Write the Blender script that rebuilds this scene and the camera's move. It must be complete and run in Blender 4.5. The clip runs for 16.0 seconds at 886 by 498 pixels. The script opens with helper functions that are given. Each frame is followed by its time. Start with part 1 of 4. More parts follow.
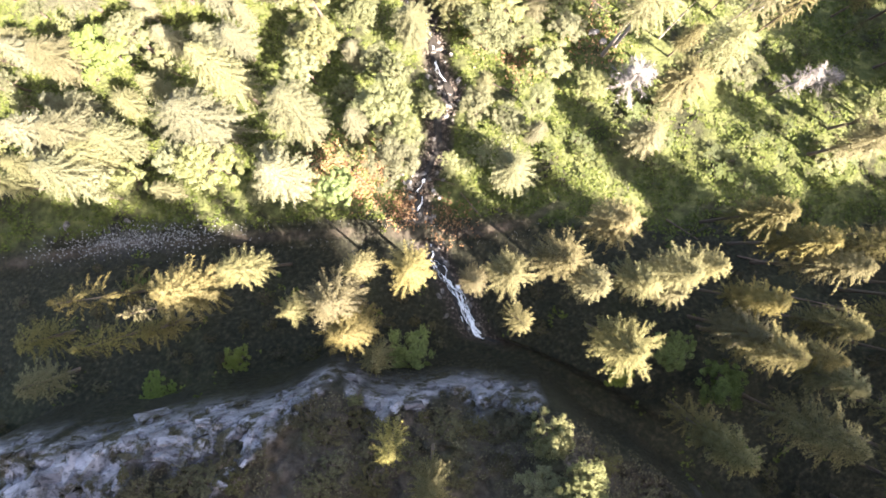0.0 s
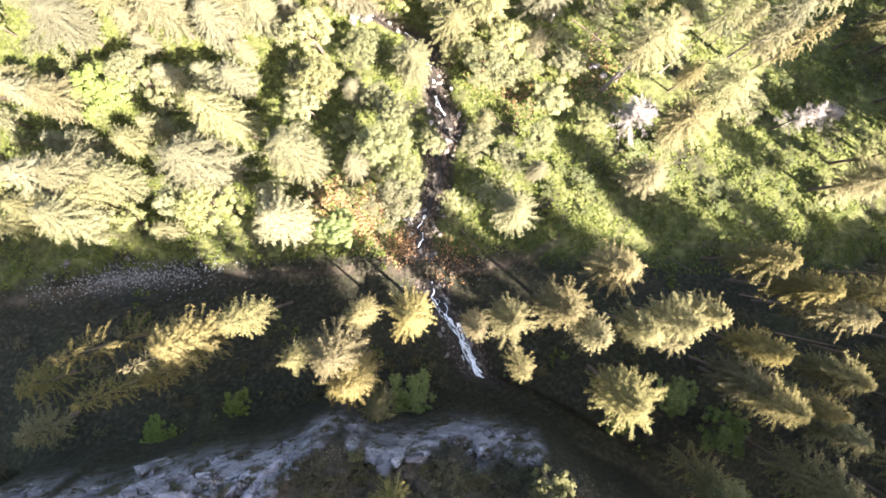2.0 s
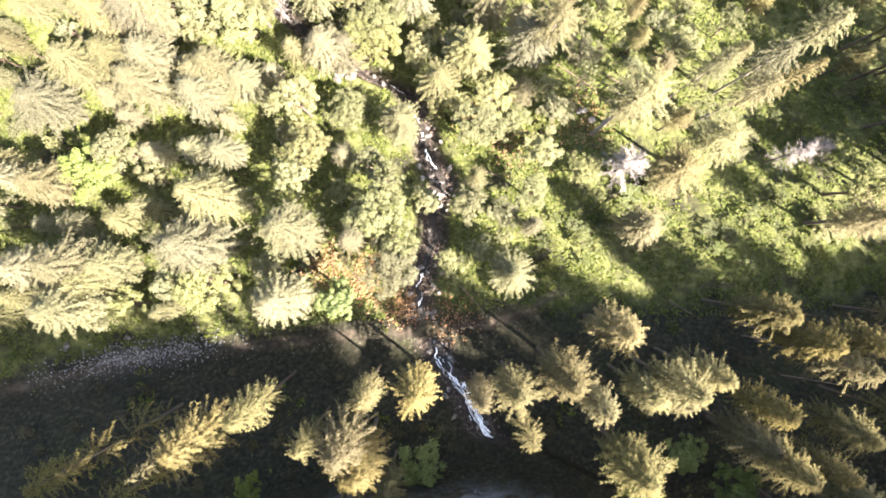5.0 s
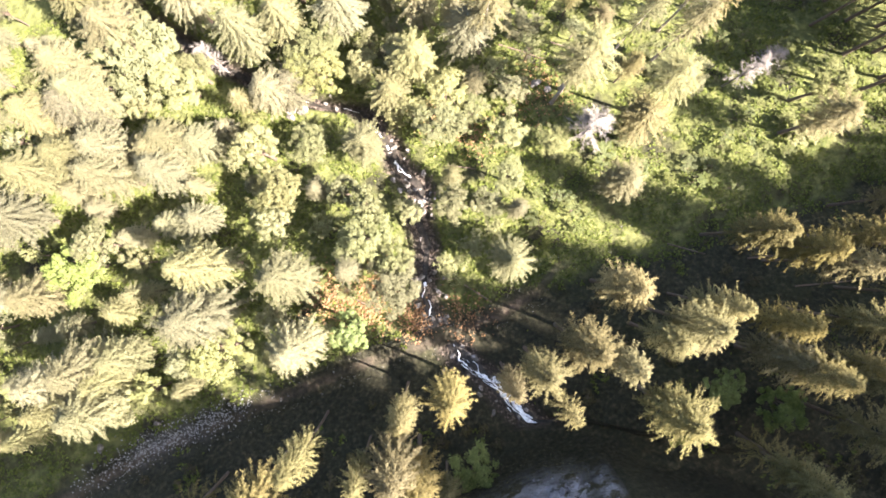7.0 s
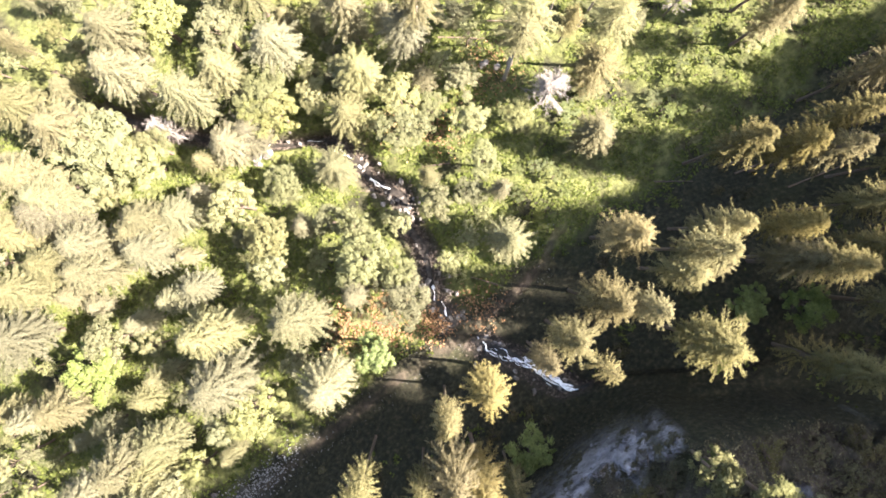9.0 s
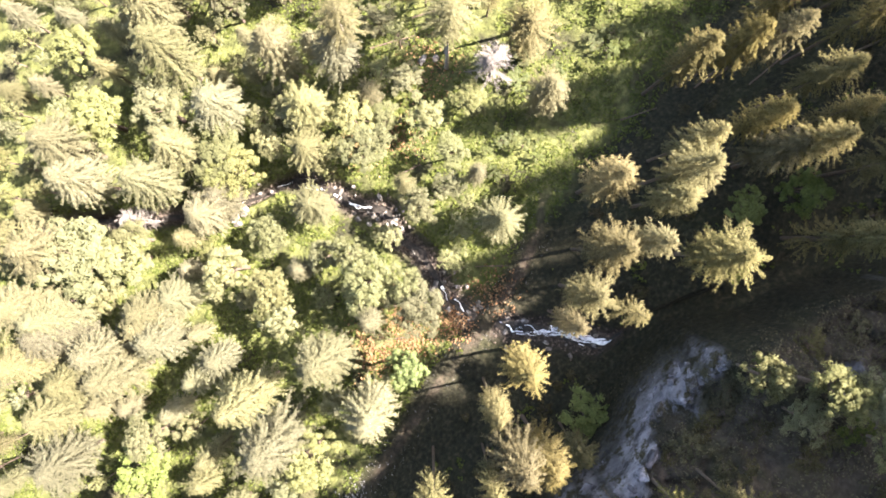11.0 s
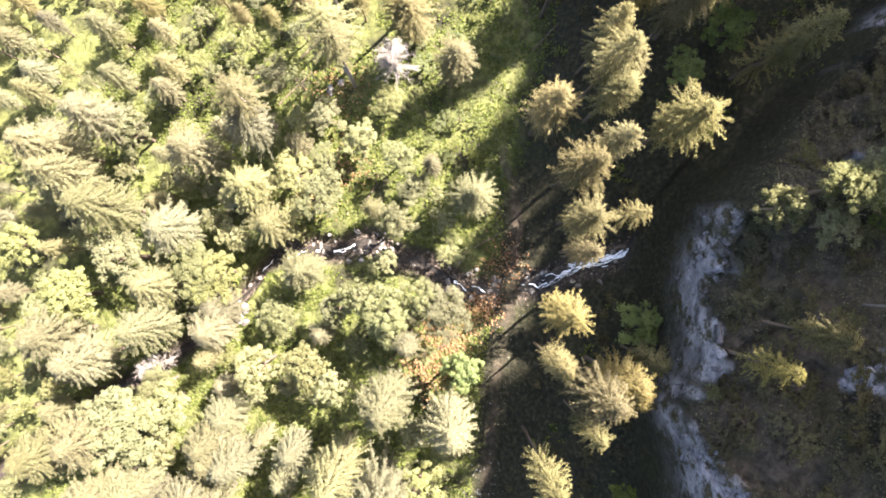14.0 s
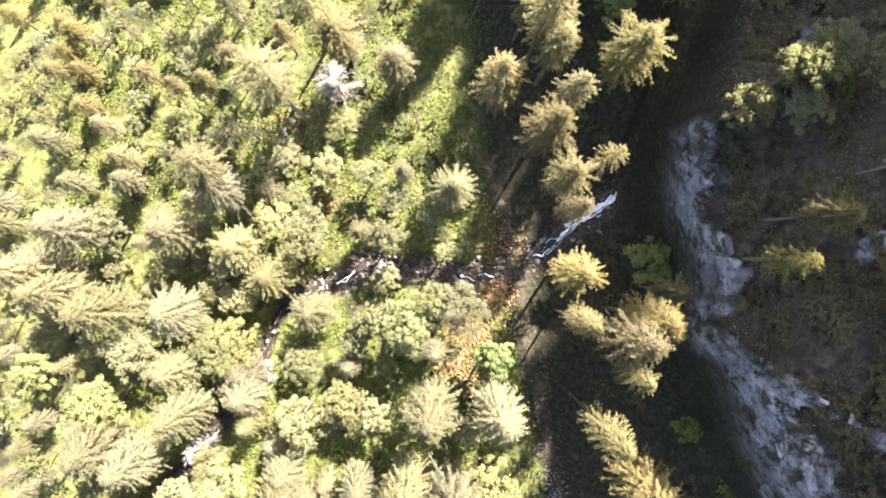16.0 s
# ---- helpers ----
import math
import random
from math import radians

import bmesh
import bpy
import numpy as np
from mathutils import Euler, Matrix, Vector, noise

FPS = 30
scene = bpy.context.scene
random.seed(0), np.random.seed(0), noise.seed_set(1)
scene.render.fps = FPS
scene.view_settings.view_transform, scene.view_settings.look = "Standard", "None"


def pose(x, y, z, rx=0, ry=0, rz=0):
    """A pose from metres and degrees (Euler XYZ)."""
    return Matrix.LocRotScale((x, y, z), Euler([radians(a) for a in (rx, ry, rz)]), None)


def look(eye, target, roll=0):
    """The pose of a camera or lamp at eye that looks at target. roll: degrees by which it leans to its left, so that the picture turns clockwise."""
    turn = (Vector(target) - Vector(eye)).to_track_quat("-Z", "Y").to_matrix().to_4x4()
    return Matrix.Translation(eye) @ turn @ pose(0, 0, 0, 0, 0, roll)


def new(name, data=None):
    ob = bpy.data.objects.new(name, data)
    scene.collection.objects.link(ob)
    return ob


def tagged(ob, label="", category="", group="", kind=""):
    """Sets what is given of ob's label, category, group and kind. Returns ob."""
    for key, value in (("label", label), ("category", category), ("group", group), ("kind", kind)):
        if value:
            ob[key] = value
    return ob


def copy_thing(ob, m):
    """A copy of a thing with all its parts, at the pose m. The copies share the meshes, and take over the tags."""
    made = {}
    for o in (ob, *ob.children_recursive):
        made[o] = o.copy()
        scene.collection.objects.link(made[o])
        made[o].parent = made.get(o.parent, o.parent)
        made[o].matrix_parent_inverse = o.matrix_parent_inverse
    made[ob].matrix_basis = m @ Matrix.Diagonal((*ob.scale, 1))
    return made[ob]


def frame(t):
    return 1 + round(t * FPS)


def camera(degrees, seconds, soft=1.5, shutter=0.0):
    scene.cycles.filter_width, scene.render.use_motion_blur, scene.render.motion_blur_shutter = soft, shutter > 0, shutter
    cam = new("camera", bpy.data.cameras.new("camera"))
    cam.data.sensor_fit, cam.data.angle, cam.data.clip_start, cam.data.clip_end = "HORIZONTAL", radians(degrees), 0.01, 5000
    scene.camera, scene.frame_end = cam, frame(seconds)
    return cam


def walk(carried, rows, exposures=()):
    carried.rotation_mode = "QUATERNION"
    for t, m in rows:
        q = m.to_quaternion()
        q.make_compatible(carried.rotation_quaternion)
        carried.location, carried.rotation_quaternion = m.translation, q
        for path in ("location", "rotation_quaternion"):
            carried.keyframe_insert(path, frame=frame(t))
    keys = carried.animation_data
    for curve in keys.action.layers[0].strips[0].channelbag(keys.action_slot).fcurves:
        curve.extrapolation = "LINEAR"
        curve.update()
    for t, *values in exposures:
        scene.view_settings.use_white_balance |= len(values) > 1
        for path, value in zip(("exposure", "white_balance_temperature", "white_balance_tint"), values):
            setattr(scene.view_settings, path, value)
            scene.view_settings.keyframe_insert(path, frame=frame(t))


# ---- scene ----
cam = camera(72.3, 16.0, soft=1.75)
EYE = 90.0
# seconds, place (z from EYE), and turn in degrees: the camera looks straight down and swings about the plumb line
ROWS = [
    (0, 0.00, 0.00, 0.00, 0.00, -0.00, 0.00),
    (0.5, -0.01, 1.10, -0.02, 0.08, 0.02, -0.06),
    (1, -0.00, 2.31, -0.04, 0.15, 0.04, -0.09),
    (1.5, -0.01, 3.63, -0.07, 0.22, 0.05, -0.10),
    (2, -0.03, 5.07, -0.12, 0.28, 0.05, -0.12),
    (2.5, -0.03, 6.59, -0.15, 0.33, 0.05, -0.14),
    (3, -0.04, 8.17, -0.19, 0.36, 0.04, -0.17),
    (3.5, 0.01, 9.74, -0.23, 0.38, 0.05, -0.22),
    (4, 0.05, 11.28, -0.27, 0.37, 0.06, -0.24),
    (4.2, 0.06, 11.88, -0.28, 0.37, 0.06, -0.26),
    (5.3, 0.25, 14.30, -0.31, 0.13, -0.30, -6.30),
    (6.5, 0.44, 15.06, -0.33, -0.11, -0.61, -16.19),
    (7, 0.46, 15.04, -0.31, -0.09, -0.64, -19.22),
    (7.5, 0.47, 14.99, -0.26, -0.01, -0.70, -22.95),
    (8, 0.48, 14.95, -0.21, 0.04, -0.72, -26.98),
    (10.5, 0.53, 14.92, -0.02, 0.23, -0.93, -48.49),
    (11, 0.53, 14.87, -0.02, 0.29, -0.96, -53.07),
    (11.5, 0.53, 14.83, 0.01, 0.34, -1.00, -57.70),
    (12, 0.54, 14.79, 0.02, 0.37, -1.02, -62.35),
    (12.5, 0.54, 14.75, 0.03, 0.42, -1.02, -67.08),
    (13, 0.55, 14.70, 0.01, 0.47, -1.03, -71.80),
    (13.5, 0.54, 14.67, 0.01, 0.54, -1.04, -76.53),
    (14, 0.55, 14.63, 0.00, 0.58, -1.05, -81.27),
    (14.5, 0.56, 14.59, 0.00, 0.62, -1.04, -85.97),
    (15, 0.58, 14.55, -0.01, 0.67, -1.03, -90.69),
    (15.5, 0.59, 14.51, -0.01, 0.72, -1.04, -95.37),
    (16, 0.60, 14.48, -0.04, 0.76, -1.02, -98.96),
]
walk(cam, [(t, pose(x, y, EYE + z, rx, ry, rz)) for t, x, y, z, rx, ry, rz in ROWS],
     [(0.0, 4.03), (2.0, 3.98), (5.0, 3.92), (8.0, 3.88), (16.0, 3.83)])

# ---- world, sun and sky ----
SUN_AZIMUTH, SUN_HEIGHT = radians(130), radians(52)
TO_SUN = Vector((math.sin(SUN_AZIMUTH) * math.cos(SUN_HEIGHT), math.cos(SUN_AZIMUTH) * math.cos(SUN_HEIGHT), math.sin(SUN_HEIGHT)))
world = bpy.data.worlds.new("world")
scene.world = world
world.use_nodes = True
sky = world.node_tree.nodes.new("ShaderNodeTexSky")
sky.sky_type, sky.sun_disc = "NISHITA", False
sky.dust_density, sky.air_density = 3.0, 0.85
sky.sun_elevation, sky.sun_rotation = SUN_HEIGHT, SUN_AZIMUTH
back = world.node_tree.nodes["Background"]
back.inputs["Strength"].default_value = 0.056
world.node_tree.links.new(sky.outputs[0], back.inputs["Color"])
lamp = bpy.data.lights.new("sun", "SUN")
lamp.energy, lamp.angle, lamp.color = 4.75, radians(0.6), (1.0, 0.89, 0.82)
sun = new("sun", lamp)
sun.matrix_basis = look(TO_SUN * 400, (0, 0, 0))


# ---- materials ----
class Mat:
    """A small builder of node materials."""

    def __init__(self, name, roughness=0.8, specular=0.3):
        self.m = bpy.data.materials.new(name)
        self.m.use_nodes = True
        self.t = self.m.node_tree
        self.b = self.t.nodes["Principled BSDF"]
        self.b.inputs["Roughness"].default_value = roughness
        self.b.inputs["Specular IOR Level"].default_value = specular

    def node(self, kind, **inputs):
        n = self.t.nodes.new(kind)
        for k, v in inputs.items():
            n.inputs[k.replace("_", " ")].default_value = v
        return n

    def link(self, a, b):
        self.t.links.new(a, b)

    def coords(self):
        return self.node("ShaderNodeNewGeometry").outputs["Position"]

    def noise(self, scale, detail=4.0, rough=0.55, where=None):
        n = self.node("ShaderNodeTexNoise", Scale=scale, Detail=detail, Roughness=rough)
        self.link(where or self.coords(), n.inputs["Vector"])
        return n.outputs["Fac"]

    def ramp(self, value, *stops):
        n = self.t.nodes.new("ShaderNodeValToRGB")
        while len(n.color_ramp.elements) < len(stops):
            n.color_ramp.elements.new(0.5)
        for e, (p, c) in zip(n.color_ramp.elements, stops):
            e.position, e.color = p, (*c, 1) if len(c) == 3 else c
        self.link(value, n.inputs["Fac"])
        return n.outputs["Color"]

    def mix(self, f, a, b, kind="MIX"):
        n = self.t.nodes.new("ShaderNodeMix")
        n.data_type, n.blend_type = "RGBA", kind
        for sock, v in ((n.inputs["Factor"], f), (n.inputs["A"], a), (n.inputs["B"], b)):
            if isinstance(v, (int, float)):
                sock.default_value = v
            elif isinstance(v, tuple):
                sock.default_value = (*v, 1)
            else:
                self.link(v, sock)
        return n.outputs["Result"]

    def bump(self, height, strength=0.5, distance=0.1):
        n = self.node("ShaderNodeBump", Strength=strength, Distance=distance)
        self.link(height, n.inputs["Height"])
        self.link(n.outputs["Normal"], self.b.inputs["Normal"])

    def colour(self, c):
        if isinstance(c, tuple):
            self.b.inputs["Base Color"].default_value = (*c, 1)
        else:
            self.link(c, self.b.inputs["Base Color"])
        return self.m


def foliage(name, dark, mid, light, spread=0.5, glow=0.25, gaps=0.0):
    """Leaves or needles: each clump its own shade, each tree its own hue, light passing through and fine gaps between."""
    k = Mat(name, 0.6, 0.12)
    geo = k.node("ShaderNodeNewGeometry")
    c = k.ramp(geo.outputs["Random Per Island"], (0.0, dark), (0.5, mid), (1.0, light))
    info = k.node("ShaderNodeObjectInfo")
    hsv = k.node("ShaderNodeHueSaturation")
    for out, lo, hi in (("Hue", 0.492, 0.515), ("Saturation", 0.8, 1.1), ("Value", 1 - spread * 0.5, 1 + spread * 0.5)):
        r = k.node("ShaderNodeMapRange", To_Min=lo, To_Max=hi)
        if out == "Value":
            k.link(info.outputs["Random"], r.inputs["Value"])
        else:
            w = k.node("ShaderNodeMath")
            w.operation = "FRACT"
            s = k.node("ShaderNodeMath")
            s.operation = "MULTIPLY"
            s.inputs[1].default_value = 7.3 if out == "Hue" else 13.7
            k.link(info.outputs["Random"], s.inputs[0])
            k.link(s.outputs[0], w.inputs[0])
            k.link(w.outputs[0], r.inputs["Value"])
        k.link(r.outputs["Result"], hsv.inputs[out])
    k.link(c, hsv.inputs["Color"])
    k.colour(hsv.outputs["Color"])
    thin = k.node("ShaderNodeBsdfTranslucent")
    k.link(hsv.outputs["Color"], thin.inputs["Color"])
    both = k.node("ShaderNodeMixShader", Fac=glow)
    k.link(k.b.outputs[0], both.inputs[1])
    k.link(thin.outputs[0], both.inputs[2])
    if gaps:
        hole = k.node("ShaderNodeBsdfTransparent")
        worn = k.node("ShaderNodeMixShader")
        k.link(k.ramp(k.noise(8.0, 2.0), (0.36 + 0.2 * gaps, (1, 1, 1)), (0.42 + 0.2 * gaps, (0, 0, 0))), worn.inputs["Fac"])
        k.link(both.outputs[0], worn.inputs[1])
        k.link(hole.outputs[0], worn.inputs[2])
        both = worn
    k.link(both.outputs[0], k.t.nodes["Material Output"].inputs["Surface"])
    return k.m


def limestone(k):
    """Pale weathered limestone: smooth grey faces, dark cracks along the bedding, tufts of dry grass."""
    tilt = k.node("ShaderNodeMapping")
    tilt.inputs["Rotation"].default_value = (0.3, 0.2, 0.5)
    tilt.inputs["Scale"].default_value = (0.5, 1.2, 0.8)
    k.link(k.coords(), tilt.inputs["Vector"])
    beds = k.noise(0.5, 8, 0.62, tilt.outputs["Vector"])
    stone = k.ramp(beds, (0.3, (0.06, 0.057, 0.06)), (0.42, (0.145, 0.139, 0.15)), (0.55, (0.25, 0.24, 0.26)), (0.72, (0.4, 0.385, 0.41)))
    cracks = k.ramp(k.noise(1.1, 9, 0.7, tilt.outputs["Vector"]), (0.4, (0.25, 0.24, 0.24)), (0.46, (1, 1, 1)))
    stone = k.mix(0.8, stone, cracks, "MULTIPLY")
    fine = k.ramp(k.noise(3.2, 8, 0.7), (0.32, (0.55, 0.53, 0.52)), (0.5, (1, 1, 1)))
    stone = k.mix(0.7, stone, fine, "MULTIPLY")
    patch = k.ramp(k.noise(0.45, 9, 0.72), (0.5, (0, 0, 0)), (0.57, (1, 1, 1)))
    return k.mix(patch, stone, k.ramp(k.noise(4, 5), (0.3, (0.02, 0.019, 0.01)), (0.7, (0.085, 0.073, 0.042))))


def cliff_material():
    k = Mat("limestone_blocks", 0.85, 0.2)
    info = k.node("ShaderNodeObjectInfo")
    shade = k.ramp(info.outputs["Random"], (0.0, (0.4, 0.39, 0.39)), (0.8, (0.9, 0.9, 0.9)))
    k.bump(k.noise(2.5, 9, 0.72), 1.0, 0.25)
    return k.colour(k.mix(1.0, limestone(k), shade, "MULTIPLY"))


def ground_material():
    k = Mat("forest_floor", 0.9, 0.15)
    grass = k.ramp(k.noise(0.9, 6), (0.3, (0.034, 0.038, 0.013)), (0.5, (0.072, 0.078, 0.025)), (0.7, (0.12, 0.124, 0.042)))
    # needle litter, toned down so it also carries the slope's shade
    litter_and_shade = k.ramp(k.noise(1.7, 6), (0.3, (0.01, 0.0095, 0.006)), (0.55, (0.024, 0.023, 0.013)), (0.75, (0.058, 0.05, 0.03)))
    mask = k.node("ShaderNodeVertexColor")
    mask.layer_name = "kinds"
    # soil patches from noise, plus the painted shade held in Alpha
    soil_and_shade = k.node("ShaderNodeMath")
    soil_and_shade.operation = "ADD"
    soil_and_shade.use_clamp = True
    k.link(mask.outputs["Alpha"], soil_and_shade.inputs[0])
    k.link(k.ramp(k.noise(0.13, 3), (0.52, (0, 0, 0)), (0.68, (1, 1, 1))), soil_and_shade.inputs[1])
    c = k.mix(soil_and_shade.outputs[0], grass, litter_and_shade)
    split = k.t.nodes.new("ShaderNodeSeparateColor")
    k.link(mask.outputs["Color"], split.inputs["Color"])
    dirt = k.ramp(k.noise(1.2, 7, 0.65), (0.3, (0.022, 0.018, 0.013)), (0.7, (0.105, 0.08, 0.06)))
    c = k.mix(split.outputs["Green"], c, dirt)
    stone = limestone(k)
    c = k.mix(split.outputs["Red"], c, stone)
    wet = k.ramp(k.noise(2.0, 5), (0.3, (0.012, 0.011, 0.01)), (0.7, (0.07, 0.055, 0.045)))
    c = k.mix(split.outputs["Blue"], c, wet)
    k.bump(k.noise(1.3, 10, 0.72), 1.0, 0.6)
    return k.colour(c)


def rock_material():
    k = Mat("grey_boulder", 0.8, 0.25)
    c = k.ramp(k.noise(1.5, 7, 0.62), (0.3, (0.04, 0.034, 0.028)), (0.5, (0.11, 0.098, 0.085)), (0.7, (0.28, 0.265, 0.25)))
    k.bump(k.noise(4, 8, 0.7), 0.8, 0.1)
    return k.colour(c)


def bark_material(name, a, b):
    k = Mat(name, 0.9, 0.15)
    return k.colour(k.ramp(k.noise(6, 5), (0.3, a), (0.7, b)))


def water_material():
    k = Mat("stream_water", 0.35, 0.12)
    k.bump(k.noise(2.5, 6, 0.65), 0.8, 0.15)
    return k.colour(k.ramp(k.noise(0.8, 4), (0.3, (0.012, 0.011, 0.01)), (0.7, (0.04, 0.034, 0.028))))


def foam_material():
    k = Mat("white_water", 0.6, 0.4)
    k.bump(k.noise(5, 6, 0.7), 1.0, 0.2)
    return k.colour(k.ramp(k.noise(3, 6, 0.7), (0.35, (0.35, 0.38, 0.42)), (0.55, (0.85, 0.87, 0.9))))


SPRUCE = foliage("spruce_needles", (0.104, 0.089, 0.034), (0.132, 0.113, 0.044), (0.16, 0.137, 0.055), 0.4, 0.5, 0.4)
PALE_SPRUCE = foliage("pale_spruce_needles", (0.106, 0.098, 0.052), (0.132, 0.123, 0.066), (0.16, 0.149, 0.082), 0.4, 0.5, 0.4)
LEAF = foliage("broad_leaves", (0.118, 0.117, 0.052), (0.144, 0.143, 0.064), (0.172, 0.169, 0.079), 0.5, 0.5, 0.25)
SHRUB = foliage("shrub_leaves", (0.047, 0.056, 0.016), (0.074, 0.084, 0.024), (0.112, 0.122, 0.036), 0.4, 0.45)
SCRUB = foliage("dry_scrub", (0.055, 0.048, 0.026), (0.08, 0.07, 0.04), (0.12, 0.103, 0.062), 0.3, 0.3)
THICKET = foliage("thicket_leaves", (0.046, 0.041, 0.018), (0.062, 0.055, 0.025), (0.086, 0.075, 0.036), 0.5, 0.35)
CLIFF = cliff_material()
GROUND, ROCK, WATER, FOAM = ground_material(), rock_material(), water_material(), foam_material()
BARK = bark_material("grey_brown_bark", (0.05, 0.037, 0.028), (0.14, 0.105, 0.08))
GREEN = foliage("fresh_green_leaves", (0.08, 0.102, 0.026), (0.13, 0.157, 0.038), (0.182, 0.212, 0.055), 0.2, 0.5)
RUSSET = foliage("russet_bracken", (0.1, 0.05, 0.02), (0.19, 0.1, 0.045), (0.27, 0.17, 0.08), 0.2, 0.25)
DEAD = bark_material("bleached_dead_wood", (0.09, 0.079, 0.07), (0.17, 0.152, 0.137))


# ---- the lie of the land ----
def lattice(i, j, seed):
    v = np.sin(i * 127.1 + j * 311.7 + seed * 74.7) * 43758.5453
    return v - np.floor(v)


def ripple(x, y, size, seed=0):
    """Smooth noise from -1 to 1 with lumps of that many metres."""
    x, y = np.asarray(x, float) / size, np.asarray(y, float) / size
    i, j = np.floor(x), np.floor(y)
    u, v = x - i, y - j
    u, v = u * u * (3 - 2 * u), v * v * (3 - 2 * v)
    a = lattice(i, j, seed) * (1 - u) + lattice(i + 1, j, seed) * u
    b = lattice(i, j + 1, seed) * (1 - u) + lattice(i + 1, j + 1, seed) * u
    return (a * (1 - v) + b * v) * 2 - 1


def blocks(x, y, size, seed):
    """Flat-topped, tilted blocks with sharp steps between them, 0 to 1."""
    x, y = np.asarray(x, float) / size, np.asarray(y, float) / size
    i, j = np.floor(x), np.floor(y)
    best, value = np.full(x.shape, 9.0), np.zeros(x.shape)
    for a in (-1, 0, 1):
        for b in (-1, 0, 1):
            u = i + a + lattice(i + a, j + b, seed)
            v = j + b + lattice(i + a, j + b, seed + 50)
            dist = (x - u) ** 2 + (y - v) ** 2
            near = dist < best
            tilt = (x - u) * (lattice(i + a, j + b, seed + 70) - 0.5) + (y - v) * (lattice(i + a, j + b, seed + 80) - 0.5)
            value = np.where(near, lattice(i + a, j + b, seed + 90) + 0.8 * tilt, value)
            best = np.minimum(best, dist)
    return value


CREEK_Y = [-60, -30, -22.5, -17.5, -14.8, -13.2, -12.2, -5.5, -1.6, 2.5, 9, 17.5, 25, 32, 41, 49, 64, 110]
CREEK_X = [70, 36, 27, 18.5, 13.2, 8.5, 5.0, 1.2, -1.6, -3, -3.4, -0.4, 0.5, -1.2, -4.5, -16, -30, -70]
CREEK_Z = [40, 17, 13, 9.5, 7.5, 6, 5, 2.0, 0.3, -0.8, -2.2, -5, -7, -9.5, -13.5, -16.5, -20, -30]
PATH_X = [-120, -65, -48.7, -29.5, -13.7, -2, 6.3, 12.2, 16.8, 23.9, 34.7, 51, 65, 120]
PATH_Y = [-4, -2.4, 0.5, 1.75, 2.4, 2.4, 2.75, 3.8, 6.6, 7.6, 5.8, 6, 5, 8]
CLIFF_X = [-120, -56.6, -49.5, -35, -24, -20, -13, -8, -3.2, 1, 4.2, 7.5, 10.5, 13, 16, 22.5, 27, 40, 60, 120]
CLIFF_Y = [-34, -25, -21.4, -18.4, -17.3, -16.4, -13.7, -14.0, -14.0, -13.5, -13.5, -14.2, -15.3, -16.6, -18.3, -22.5, -26.5, -34, -40, -42]
EDGE_X = [-120, -31, -26, -20, -14, -9, -4, 0, 4, 7, 10, 14, 30]
EDGE_ROCK = [4.4, 4.4, 4.0, 2.8, 1.4, 0.9, 1.1, 1.6, 2.0, 1.8, 1.2, 0.8, 0.4]
RIDGE_X = [33, 45, 59, 68, 75, 83, 89, 95, 105, 111, 117, 125, 140, 160]
RIDGE_H = [156.8, 150.4, 144.1, 138.0, 135.5, 135.8, 136.2, 135.3, 134.7, 134.8, 136.5, 144.7, 149.8, 153.8]
# a rib of bare rock that climbs away from the cliff's edge
RIB_Y = [-34, -28, -24, -20, -17, -14]
RIB_X = [-30, -26.5, -23.2, -19, -15.5, -12]


def step(a, b, x):
    t = np.clip((x - a) / (b - a), 0, 1)
    return t * t * (3 - 2 * t)


